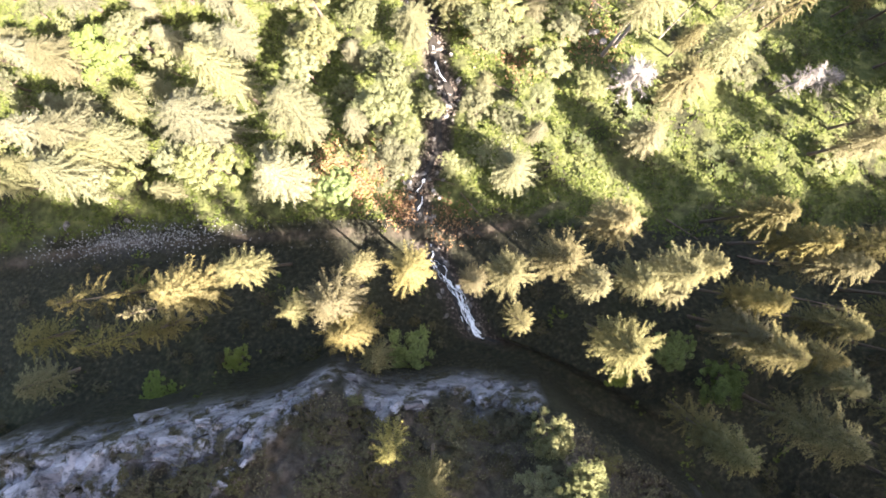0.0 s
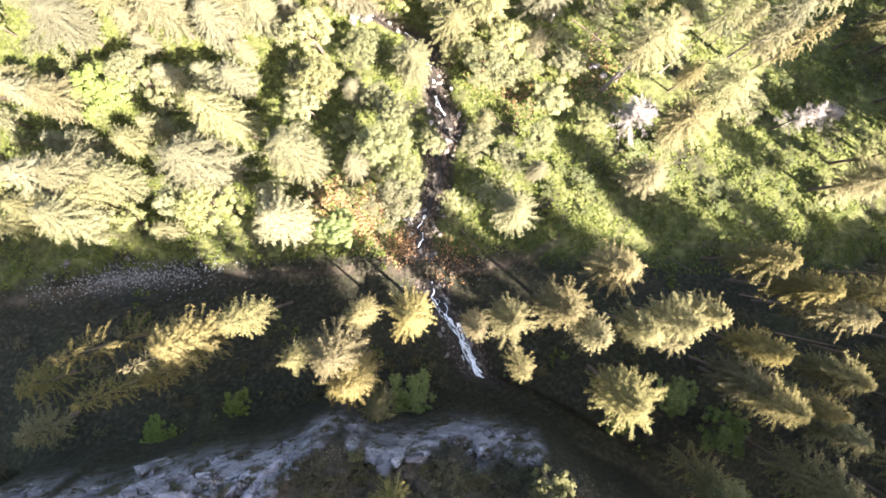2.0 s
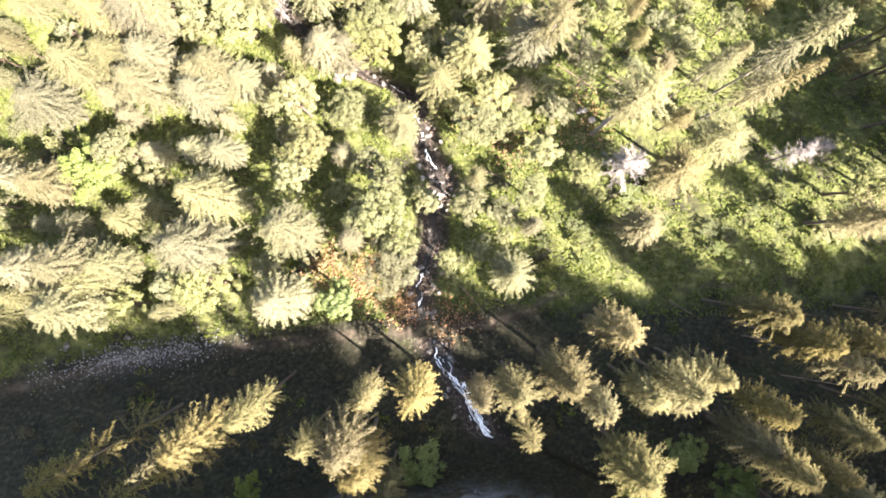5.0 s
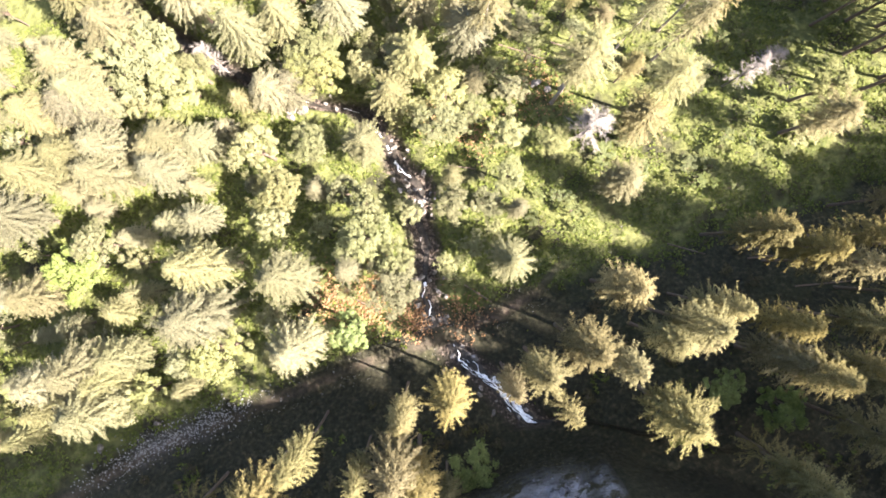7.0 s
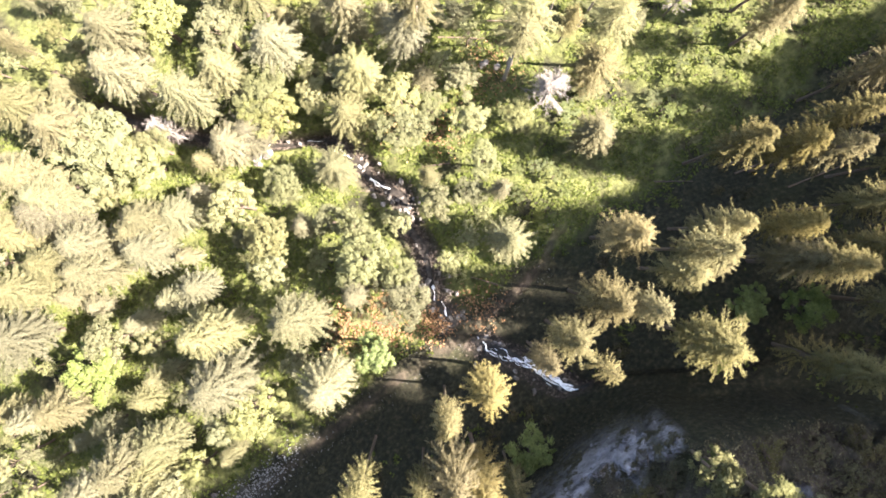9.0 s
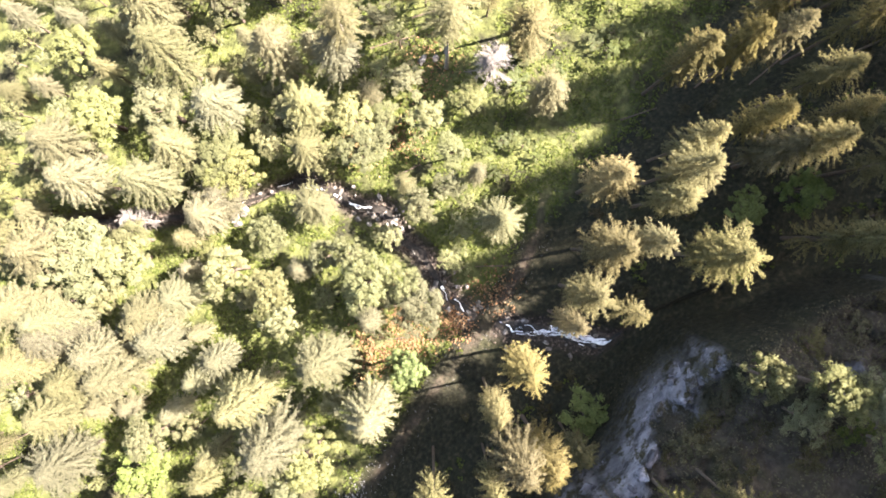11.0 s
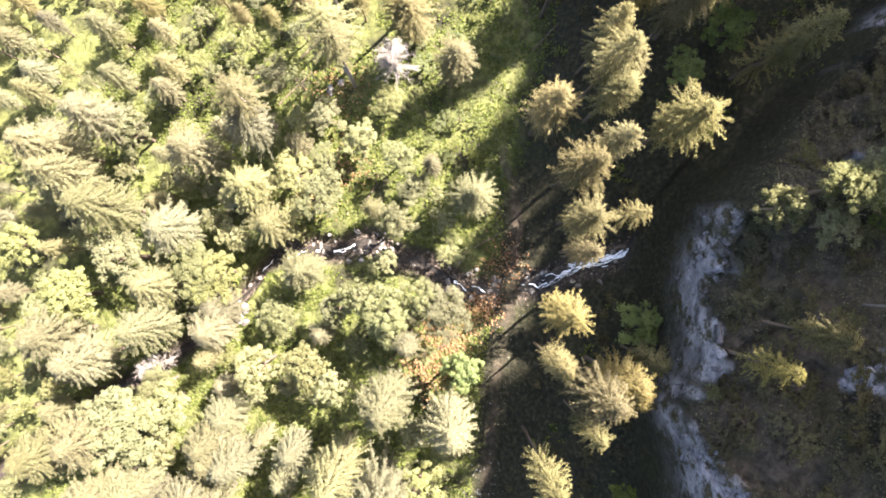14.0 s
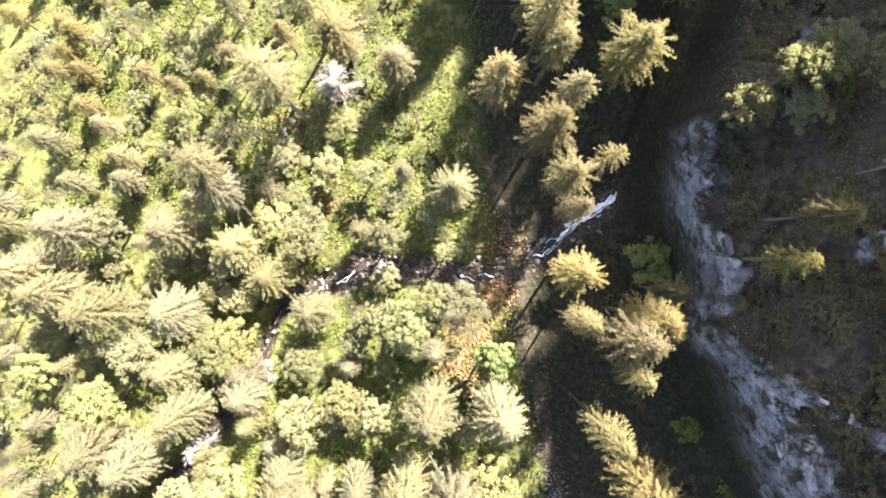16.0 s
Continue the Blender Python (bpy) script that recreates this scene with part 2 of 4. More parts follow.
def land(x, y):
    """Height of the ground, and how far it is rock, path and stream bed."""
    x, y = np.asarray(x, float), np.asarray(y, float)
    path_y = np.interp(x, PATH_X, PATH_Y)
    off = y - path_y
    north = -(0.28 + 0.07 * step(30, 60, x)) * np.maximum(off - 2, 0) + 0.12 * np.maximum(off - 50, 0)
    south = (0.72 - 0.22 * np.exp(-(((x - 4) / 9) ** 2))) * np.maximum(-off - 2, 0)
    z = north + np.minimum(south, 14) + 0.5 * ripple(x, y, 9, 1) * step(1, 6, np.abs(off)) + 0.2 * ripple(x, y, 2.7, 2)
    edge = np.interp(x, CLIFF_X, CLIFF_Y) + 1.0 * ripple(x, 0 * y, 6, 3)
    d = edge - y
    face = (14.5 - 6.5 * step(9, 22, x)) * step(-0.6, 1.0, d) + 0.5 * np.clip(d - 3, 0, 14)
    far = np.maximum(-36 - y, 0)
    face = face + np.interp(x, RIDGE_X, RIDGE_H) * step(0, 50, far) + 4 * ripple(x, y, 24, 5) * step(4, 40, far) - 0.45 * np.maximum(far - 58, 0)
    crag = (blocks(x * 0.8, y + 0.4 * x, 3.2, 1) * 2.0 + blocks(x - 0.5 * y, y, 1.3, 2) * 0.9 + blocks(x, y + 0.3 * x, 0.6, 3) * 0.35) * step(0.2, 1.5, d) * (1 - 0.75 * step(7, 12, d))
    crag = crag + (0.6 * np.abs(ripple(x + y * 0.4, y, 3.6, 6)) + 0.4 * np.abs(ripple(x, y + x * 0.3, 1.3, 7))) * step(0.2, 2, d) * (1 - 0.6 * step(8, 14, d))
    z = z + face + crag
    cx = np.interp(y, CREEK_Y, CREEK_X) + 0.7 * ripple(y, 0 * x, 5, 8)
    near = np.abs(x - cx)
    bed = 1 - step(0.9, 3.6, near)
    cz = np.interp(y, CREEK_Y, CREEK_Z)
    bed = bed * (0.35 * step(-40, -30, y) + 0.65 * step(-14.5, -12.3, y)) * step(0.8, 1.8, np.abs(off))
    z = z * (1 - bed) + (cz - 0.35) * bed
    reach = np.interp(x, EDGE_X, EDGE_ROCK) + 1.3 * ripple(x + y, y - 0.6 * x, 4, 12) + 0.8 * ripple(x, y, 1.2, 13)
    rock = step(0.1, 0.9, d) * (1 - step(0, 1.2, d - reach)) * step(0.1, 0.35, ripple(x, y, 4, 9) * 0.5 + 0.3 * ripple(x, y, 1.5, 19) + 0.6 + 0.25 * step(-7, -4, x) - step(9, 14, x) * 0.95)
    knob = step(0.75, 0.86, ripple(x, y * 1.6 + 0.5 * x, 5, 14) + 0.15 * ripple(x, y, 0.9, 17)) * step(3, 6, d) * (1 - step(26, 40, d)) * (1 - step(12, 25, x))
    rock = np.maximum(rock, knob)
    rib = np.abs(x - np.interp(y, RIB_Y, RIB_X) - 0.9 * ripple(y, 0 * x, 3, 21)) + 0.5 * ripple(x, y, 1.1, 22)
    rib = (1 - step(0.5, 1.0, rib)) * step(-33, -31, y) * (1 - step(-15, -14, y))
    rock = np.maximum(rock, 0.9 * rib)
    z = z + 0.9 * rib
    scree = 0.18 * step(0.25, 0.6, ripple(x, y, 4, 11) + 0.8) * np.exp(-(((x + 48) / 10) ** 2 + ((off - 0.5) / 2.2) ** 2))
    track = (1 - step(0.35, 1.1, np.abs(off + 0.25 * ripple(x, y, 2, 16)))) * (0.42 + 0.4 * ripple(x, y, 3, 15)) * (1 - 0.8 * step(14, 20, x))
    bare = step(0.8, 2.5, d) * (1 - step(24, 40, d)) * (0.55 + 0.35 * ripple(x, y, 5, 23) + 0.35 * ripple(x, y, 1.2, 24))
    track = np.maximum(track, bare)
    return z, np.clip(rock + scree, 0, 1), np.clip(track, 0, 1), bed * (1 - step(2.2, 4, near)) * step(-14, -12.6, y)


def height(x, y):
    return float(land(x, y)[0])


def sheet(name, xs, ys, material, lift=None):
    """A net of faces over the land."""
    gx, gy = np.meshgrid(xs, ys)
    z, rock, track, wet = land(gx, gy)
    if lift is not None:
        z = lift(gx, gy, z)
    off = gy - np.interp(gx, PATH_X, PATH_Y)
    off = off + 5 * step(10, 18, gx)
    # shade south of the path, painted into the ground colour through Alpha
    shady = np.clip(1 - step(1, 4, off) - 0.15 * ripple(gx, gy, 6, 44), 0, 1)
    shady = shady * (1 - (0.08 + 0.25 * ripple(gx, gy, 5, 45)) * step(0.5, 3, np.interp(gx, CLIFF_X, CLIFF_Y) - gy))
    nx, ny = len(xs), len(ys)
    me = bpy.data.meshes.new(name)
    co = np.stack([gx, gy, z], -1).reshape(-1, 3)
    i = (np.arange(ny - 1)[:, None] * nx + np.arange(nx - 1)).ravel()
    quads = np.stack([i, i + 1, i + nx + 1, i + nx], -1)
    me.from_pydata(co.tolist(), [], quads.tolist())
    col = me.color_attributes.new("kinds", "FLOAT_COLOR", "POINT")
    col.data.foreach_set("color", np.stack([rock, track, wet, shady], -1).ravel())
    me.polygons.foreach_set("use_smooth", [True] * len(me.polygons))
    me.materials.append(material)
    me.update()
    return new(name, me)


def spaced(lo, hi, fine, reach, grow=1.35):
    v, s = list(np.arange(lo, hi + fine / 2, fine)), fine
    while v[-1] < reach:
        s *= grow
        v.append(v[-1] + s)
        v.insert(0, v[0] - s)
    return np.array(v)


def land_rows():
    """Rows of the land's net, closest on the cliff."""
    wide = spaced(-60, 92, 0.8, 900)
    return np.concatenate([wide[wide < -34.5], np.arange(-34, -12, 0.2), np.arange(-12, 70, 0.45), wide[wide > 71]])


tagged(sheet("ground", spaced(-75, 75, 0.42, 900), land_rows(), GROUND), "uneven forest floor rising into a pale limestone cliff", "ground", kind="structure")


# ---- trees ----
def mesh_object(name, verts, faces, material, parent=None, smooth=False, label="", normals=None):
    me = bpy.data.meshes.new(name)
    me.from_pydata([tuple(v) for v in verts], [], faces)
    me.materials.append(material)
    if smooth or normals:
        me.polygons.foreach_set("use_smooth", [True] * len(me.polygons))
    me.update()
    if normals:
        me.normals_split_custom_set_from_vertices(normals)
    ob = new(name, me)
    ob.parent = parent
    return tagged(ob, label)


def tube(verts, faces, points, radii, sides=6):
    """Adds a bent, tapering round bar."""
    first = len(verts)
    for k, (p, r) in enumerate(zip(points, radii)):
        a = Vector(points[max(k - 1, 0)])
        b = Vector(points[min(k + 1, len(points) - 1)])
        q = (b - a).to_track_quat("Z", "Y")
        for s in range(sides):
            t = 2 * math.pi * s / sides
            verts.append(Vector(p) + q @ Vector((r * math.cos(t), r * math.sin(t), 0)))
    for k in range(len(points) - 1):
        for s in range(sides):
            i, j = first + k * sides + s, first + k * sides + (s + 1) % sides
            faces.append((i, j, j + sides, i + sides))


def blade(verts, faces, p, d, length, width, rng, droop=0.25, normals=None, face_to=None):
    """Adds a pointed spray of needles that starts at p and goes along d, its upper side towards face_to."""
    d = d.normalized()
    side = d.cross(Vector((0, 0, 1)))
    side = side.normalized() if side.length > 0.05 else Vector((1, 0, 0))
    up = side.cross(d)
    tilt = rng.uniform(-0.7, 0.7)
    side = side * math.cos(tilt) + up * math.sin(tilt)
    i = len(verts)
    root = p + d * length * 0.1
    verts += [root + side * width, p + d * length + Vector((0, 0, -droop * length)), root - side * width]
    if normals is None:
        faces.append((i, i + 1, i + 2))
        return
    n = (verts[i + 1] - verts[i]).cross(verts[i + 2] - verts[i])
    faces.append((i, i + 1, i + 2) if n.dot(face_to) > 0 else (i, i + 2, i + 1))
    normals += [face_to] * 3


def spruce_proto(seed, whorls=20, arms=15, low=None, sparse=0.0, wood=None, material=None):
    """A spruce 22 m high with a crown of 2.6 m radius: whorls of drooping boughs set with sprays of needles."""
    rng = random.Random(seed)
    H, R = 22.0, 2.6
    root = new("spruce_tree")
    v, f = [], []
    bend = [rng.uniform(-0.15, 0.15) for _ in range(2)]
    spine = lambda u: Vector((bend[0] * math.sin(u * 3), bend[1] * math.sin(u * 2.5), u * H))
    tube(v, f, [spine(u) for u in (-0.03, 0.1, 0.35, 0.6, 0.8, 1.0)], [0.3, 0.24, 0.19, 0.13, 0.07, 0.015], 7)
    mesh_object("trunk", v, f, wood or BARK, root, True)
    v, f, nn = [], [], []
    low = low or rng.uniform(0.16, 0.26)
    lob = [rng.uniform(0.8, 1.16) for _ in range(7)]
    for w in range(whorls):
        u = low + (0.985 - low) * (w / (whorls - 1)) ** 0.76
        q = (u - low) / (1 - low)
        reach = R * (min(1, (1 - q) / 0.3) ** 0.75 + 0.15 * (1 - q)) * (0.6 + 0.4 * min(1, q * 4)) * rng.uniform(0.8, 1.12)
        n = max(5, round(arms * (0.78 + 0.3 * q)))
        turn = rng.uniform(0, 6.28)
        for a in range(n):
            if rng.random() < sparse:
                continue
            t = turn + 6.283 * a / n + rng.uniform(-0.25, 0.25)
            L = max(0.25, reach * rng.uniform(0.68, 1.16) * lob[int((t % 6.283) / 6.284 * 7)])
            rise = 0.55 * q - 0.12 + rng.uniform(-0.1, 0.1)
            out = Vector((math.cos(t), math.sin(t), 0))
            wing = Vector((-out.y, out.x, 0))
            p0 = spine(u) + Vector((0, 0, rng.uniform(-0.55, 0.55) * (1.15 - q)))
            place = lambda s: p0 + out * (L * s) + Vector((0, 0, L * (rise * s - 0.42 * s * s)))
            bough = Vector((rng.gauss(0, 0.14), rng.gauss(0, 0.14), 0))
            steps = max(3, math.ceil(L / 0.36))
            for k in range(steps):
                s = 0.2 + 0.8 * ((k + rng.random() * 0.6) / steps)
                base = place(s)
                lie = out * (0.1 + 0.35 * s) + Vector((0, 0, 1.1)) + bough
                for sg in (-1, 1):
                    ang = t + sg * rng.uniform(0.4, 1.1)
                    n0 = (lie + wing * (sg * 0.35) + Vector((rng.gauss(0, 0.32), rng.gauss(0, 0.32), 0))).normalized()
                    blade(v, f, base, Vector((math.cos(ang), math.sin(ang), rng.uniform(-0.5, 0.05))), (0.47 - 0.15 * s) * rng.uniform(0.6, 1.4), 0.095, rng, 0.25, nn, n0)
                if k % 2:
                    blade(v, f, base, out + Vector((rng.gauss(0, 0.25), rng.gauss(0, 0.25), 0.3)), 0.34, 0.1, rng, 0.25, nn, lie.normalized())
            i = len(v)
            sd = wing * 0.09
            m = place(0.65)
            v += [place(0.05), m - sd, place(1.0), m + sd]
            nn += [(out * 0.4 + Vector((0, 0, 0.9)) + bough).normalized()] * 4
            f.append((i, i + 1, i + 2, i + 3))
            blade(v, f, place(0.86), out + Vector((0, 0, rng.uniform(-0.5, 0.1))), 0.42, 0.08, rng, 0.25, nn, (out * 0.5 + Vector((0, 0, 0.9))).normalized())
    for k in range(5):
        t = rng.uniform(0, 6.28)
        d = Vector((math.cos(t) * 0.5, math.sin(t) * 0.5, 1))
        blade(v, f, spine(0.97), d, 0.6, 0.08, rng, 0, nn, d.normalized())
    mesh_object("crown", v, f, material or SPRUCE, root, normals=nn)
    return root


def leafy_proto(seed, leaves=3400, lobes=10, size=0.19, material=None, name="broadleaf_tree", deep=0.22):
    """A broad-leaved tree, 12 m high with a crown of 3 m radius: tufts of leaves in lobes on forking limbs."""
    rng = random.Random(seed)
    H, R = 12.0, 3.0
    root = new(name)
    v, f = [], []
    fork = Vector((rng.uniform(-0.3, 0.3), rng.uniform(-0.3, 0.3), H * 0.45))
    tube(v, f, [(0, 0, -0.4), (0.1, 0, H * 0.2), fork], [0.24, 0.19, 0.13], 6)
    blobs = []
    for k in range(lobes):
        t = k * 2.4 + rng.uniform(-0.5, 0.5)
        rr = R * 0.7 * math.sqrt((k + 0.3) / lobes) * rng.uniform(0.7, 1.2)
        c = Vector((math.cos(t) * rr, math.sin(t) * rr, H * (0.9 - 0.34 * (rr / R) ** 1.2 - rng.uniform(0, deep))))
        big = rng.uniform(0.5, 1.15)
        mid = fork.lerp(c, 0.5) + Vector((0, 0, -0.3))
        tube(v, f, [fork - Vector((0, 0, rng.uniform(0, 1.5))), mid, c], [0.09, 0.05, 0.015], 4)
        tufts = []
        for q in range(7):
            d = Vector((rng.gauss(0, 1), rng.gauss(0, 1), rng.gauss(0.35, 0.8))).normalized()
            tufts.append((c + Vector((d.x, d.y, d.z * 0.8)) * big * rng.uniform(0.55, 1.15), big * rng.uniform(0.28, 0.55), d))
        blobs.append(tufts)
    mesh_object("trunk", v, f, BARK, root, True)
    v, f, nn = [], [], []
    for k in range(leaves):
        c, r, lobe = blobs[k % lobes][rng.randrange(7)]
        d = Vector((rng.gauss(0, 1), rng.gauss(0, 1), rng.gauss(0.25, 0.9))).normalized()
        p = c + Vector((d.x * r, d.y * r, d.z * r * 0.85)) * (rng.random() ** 0.35) * rng.uniform(0.75, 1.35)
        n = (d + Vector((rng.gauss(0, 0.34), rng.gauss(0, 0.34), rng.gauss(0.3, 0.3)))).normalized()
        a = (Matrix.Rotation(rng.uniform(0, 6.28), 3, n) @ n.orthogonal().normalized())
        b = n.cross(a)
        s = size * rng.uniform(0.6, 1.3)
        i = len(v)
        v += [p - a * s, p + a * s * 0.7 - b * s * 0.6, p + a * s * 0.7 + b * s * 0.6]
        f.append((i, i + 1, i + 2))
        m = (d * 0.4 + lobe * 0.3 + n * 0.4 + Vector((0, 0, 0.6))).normalized()
        nn += [m] * 3
    mesh_object("crown", v, f, material or LEAF, root, normals=nn)
    return root


def placed(proto, x, y, top, radius, h0, r0, turn, ground=None):
    """Sets a copy of a tree with its foot on the land and its top at that height."""
    z = height(x, y) if ground is None else ground
    k = max(top - z, 2.0) / h0
    m = pose(x, y, z, 0, 0, turn) @ Matrix.Diagonal((radius / r0, radius / r0, k, 1))
    return copy_thing(proto, m)


def bare_proto(seed):
    """A dead tree 14 m high: bleached trunk, bare limbs and a haze of fine twigs."""
    rng = random.Random(seed)
    H, R = 14.0, 2.2
    root = new("dead_tree")
    v, f = [], []
    tube(v, f, [(0, 0, -0.4), (0.1, 0, H * 0.4), (0, 0.1, H * 0.75), (0.1, 0, H)], [0.22, 0.16, 0.09, 0.02], 7)
    mesh_object("trunk", v, f, DEAD, root, True)
    v, f = [], []
    for k in range(90):
        u = rng.uniform(0.3, 0.98)
        t = rng.uniform(0, 6.283)
        L = R * (1.1 - u) ** 0.5 * rng.uniform(0.6, 1.3)
        out = Vector((math.cos(t), math.sin(t), rng.uniform(-0.1, 0.6)))
        p = Vector((0, 0, u * H))
        tube(v, f, [p, p + out * L * 0.5, p + out * L + Vector((0, 0, -0.15 * L))], [0.045, 0.03, 0.01], 4)
        for q in range(22):
            s = rng.uniform(0.3, 1)
            d = (out + Vector((rng.gauss(0, 0.8), rng.gauss(0, 0.8), rng.gauss(0, 0.5)))).normalized()
            blade(v, f, p + out * L * s, d, rng.uniform(0.3, 0.7), 0.022, rng)
    mesh_object("crown", v, f, DEAD, root)
    return root


def snag_proto(seed):
    """A dead pine 9 m high: a forked white trunk with a few stout crooked arms."""
    rng = random.Random(seed)
    root = new("dead_pine")
    v, f = [], []
    tube(v, f, [(0, 0, -0.4), (0.2, 0.1, 3), (0, 0.4, 6), (0.3, 0.3, 9)], [0.17, 0.14, 0.1, 0.03], 8)
    mesh_object("trunk", v, f, DEAD, root, True)
    v, f = [], []
    for k in range(26):
        t, u = k * 2.4, rng.uniform(4.5, 8.9)
        out = Vector((math.cos(t), math.sin(t), rng.uniform(0.3, 1.0)))
        L = rng.uniform(0.8, 2.2)
        p = Vector((0.1, 0.3, u))
        tube(v, f, [p, p + out * L * 0.5 + Vector((0, 0, -0.15)), p + out * L], [0.06, 0.045, 0.015], 5)
        for j in range(16):
            d = (out + Vector((rng.gauss(0, 0.7), rng.gauss(0, 0.7), rng.gauss(0.2, 0.5)))).normalized()
            blade(v, f, p + out * L * rng.uniform(0.3, 1), d, rng.uniform(0.35, 0.8), 0.05, rng)
    mesh_object("crown", v, f, DEAD, root)
    return root


spruces = [spruce_proto(s, 16, 15, 0.36 + 0.04 * s) for s in range(4)]
pale_spruces = [spruce_proto(10 + s, material=PALE_SPRUCE) for s in range(5)]
for s in spruces:
    tagged(s, "tall olive spruce with drooping boughs beside the path", "tree", "forest trees")
for s in pale_spruces:
    tagged(s, "pale green sunlit spruce with drooping boughs", "tree", "forest trees")
thin = [spruce_proto(60 + s, 18, 10, None, 0.4) for s in range(2)]
for s in thin:
    tagged(s, "thin spruce with sparse boughs in shade below the cliff", "tree", "forest trees")
PINEWOOD = bark_material("pale_pine_bark", (0.16, 0.13, 0.11), (0.36, 0.31, 0.27))
tall = [spruce_proto(70 + s, 11, 11, 0.64, 0.0, PINEWOOD, PALE_SPRUCE) for s in range(3)]
for s in tall:
    tagged(s, "tall conifer with a long bare trunk and high crown", "tree", "forest trees")
leafies = [leafy_proto(20 + s, 7000, 17, 0.14) for s in range(4)]
for s in leafies:
    tagged(s, "leafy deciduous tree with a rounded green crown", "tree", "forest trees")
fresh = [leafy_proto(90 + s, 8000, 14, 0.135, GREEN, deep=0.3) for s in range(2)]
for s in fresh:
    tagged(s, "fresh green deciduous tree standing among dark spruces", "tree", "forest trees")
small = [leafy_proto(80 + s, 2800, 12, 0.16) for s in range(3)]
for s in small:
    tagged(s, "small leafy tree between taller spruces", "tree", "forest trees")
bushes = [leafy_proto(40 + s, 1250, 8, 0.19, SHRUB, "bush") for s in range(3)]
for s in bushes:
    tagged(s, "low leafy green bush in the undergrowth", "bush", "bushes")
thickets = [leafy_proto(140 + s, 1000, 11, 0.2, THICKET, "bush", 0.6) for s in range(3)]
for s in thickets:
    tagged(s, "low dark olive thicket on the shaded slope", "bush", "bushes")
bares = [tagged(bare_proto(3), "dead tree with bleached bare twigs in the forest", "tree", "forest trees")]
snags = [tagged(snag_proto(8), "dead white pine with crooked arms on the cliff top", "tree", "forest trees")]
pick = random.Random(5)
STANDING = []


def set_tree(kinds, h0, r0, x, y, top, r):
    STANDING.append((x, y, r))
    return placed(kinds[len(STANDING) % len(kinds)], x, y, top, r, h0, r0, pick.uniform(0, 360))


def spruce(x, y, top, r=2.6):
    return set_tree(pale_spruces if y > 7 and x < 30 else spruces, 22.0, 2.6, x, y, top, r * 1.02)


def thin_spruce(x, y, top, r=2.6):
    return set_tree(thin, 22.0, 2.6, x, y, top, r * 1.05)


def leafy(x, y, top, r=3.0):
    if top - height(x, y) < 4.5:
        return set_tree(bushes, 12.0, 3.0, x, y, max(top, height(x, y) + 1.8), r)
    return set_tree(leafies, 12.0, 3.0, x, y, top, r * 1.15)


def high_crowned(x, y, top, r=2.6):
    return set_tree(tall, 22.0, 2.6, x, y, top, r * 1.1)


def green_leafy(x, y, top, r=3.0):
    return set_tree(fresh, 12.0, 3.0, x, y, top, r * 1.15)


def bare(x, y, top, r=2.2):
    return set_tree(bares, 14.0, 2.2, x, y, max(top, height(x, y) + 8), r)


for place in (
    (-4, -2.4, 23.6, 2.7), (-11.4, -5.4, 33.9, 2.8), (-9.8, -2.1, 25, 2.1), (-10.2, -8.7, 30.3, 2.9), (-16.8, -6.8, 25.7, 1.7),
    (-22.1, -2.2, 30, 2.1), (-27.5, -4.4, 32, 3.1), (3.8, -3.7, 22.8, 1.8), (7.8, -2.8, 25, 2.7), (13.1, -1.1, 29, 2.8),
    (16, -3.7, 30, 2.2), (20.3, 3.1, 25.2, 2.9), (25.1, -2.3, 31, 2.5), (25.9, -4.8, 25, 1.8), (22.2, -3.5, 26.5, 2.5),
    (29.1, -1.7, 28.3, 2.1), (19, -10.1, 32.3, 3.1), (-7.6, -12.5, 24.4, 1.8), (34.3, -5.4, 30, 2.3), (33.6, -10.3, 34, 2.6),
):
    spruce(*place)
for place in (
    (32.7, -9, 29, 2.6), (38.2, 4, 25, 2.5), (41.4, 0.8, 27, 2.5), (43.8, -1.9, 29, 2.4), (42.5, -8.3, 30, 2.2),
    (38.3, -10.8, 33, 1.7), (40, -13.3, 33, 2.4), (37.1, -18.1, 37, 3), (28.5, -19.8, 35, 2.3), (-1.0, -19.7, 43, 1.7),
    (9.1, 10.4, 16.8, 2.7), (-19.1, 18, 20.2, 3.6), (-20.2, 9.2, 22, 3.3), (-31.7, 16.6, 19.5, 4.1), (-28.9, 22.9, 21.5, 3.1),
    (-30.2, 30.3, 6.5, 2.6), (-40.6, 31.1, 5, 1.9), (-40, 22.5, 11, 1.8), (-11.3, 16.1, 18.3, 1.7), (-4.6, 33, 6, 3),
):
    spruce(*place)
for place in (
    (1.4, 39.4, 2, 3), (32.6, 22.8, 13, 3.4), (27.6, 15.4, 12, 2.9), (-49.4, 15.2, 15.5, 3.6), (-45.8, 15, 11, 3.2),
    (-48.8, 9.7, 18, 3.1), (-55.3, 27.2, 9, 3.3), (-41.3, 40.7, 9, 3.5), (-33.5, 42.1, 5, 3.6), (-28.1, 41.6, 2, 3.3),
    (-56.6, 39.5, 6, 3.8), (-15.8, 46, 2, 3.3), (-52.5, 45.4, 5, 3.6), (15.3, 43.5, 9, 3.3), (7.8, 73.6, 7.6, 3.8),
    (4.2, 70.9, 6.9, 3.6), (0.4, 64.8, 7.4, 4.2), (10.3, 51, 9.2, 3.5), (-1.5, 54.6, 2.9, 3.7), (6.5, 42.9, 5.2, 3.5),
):
    spruce(*place)
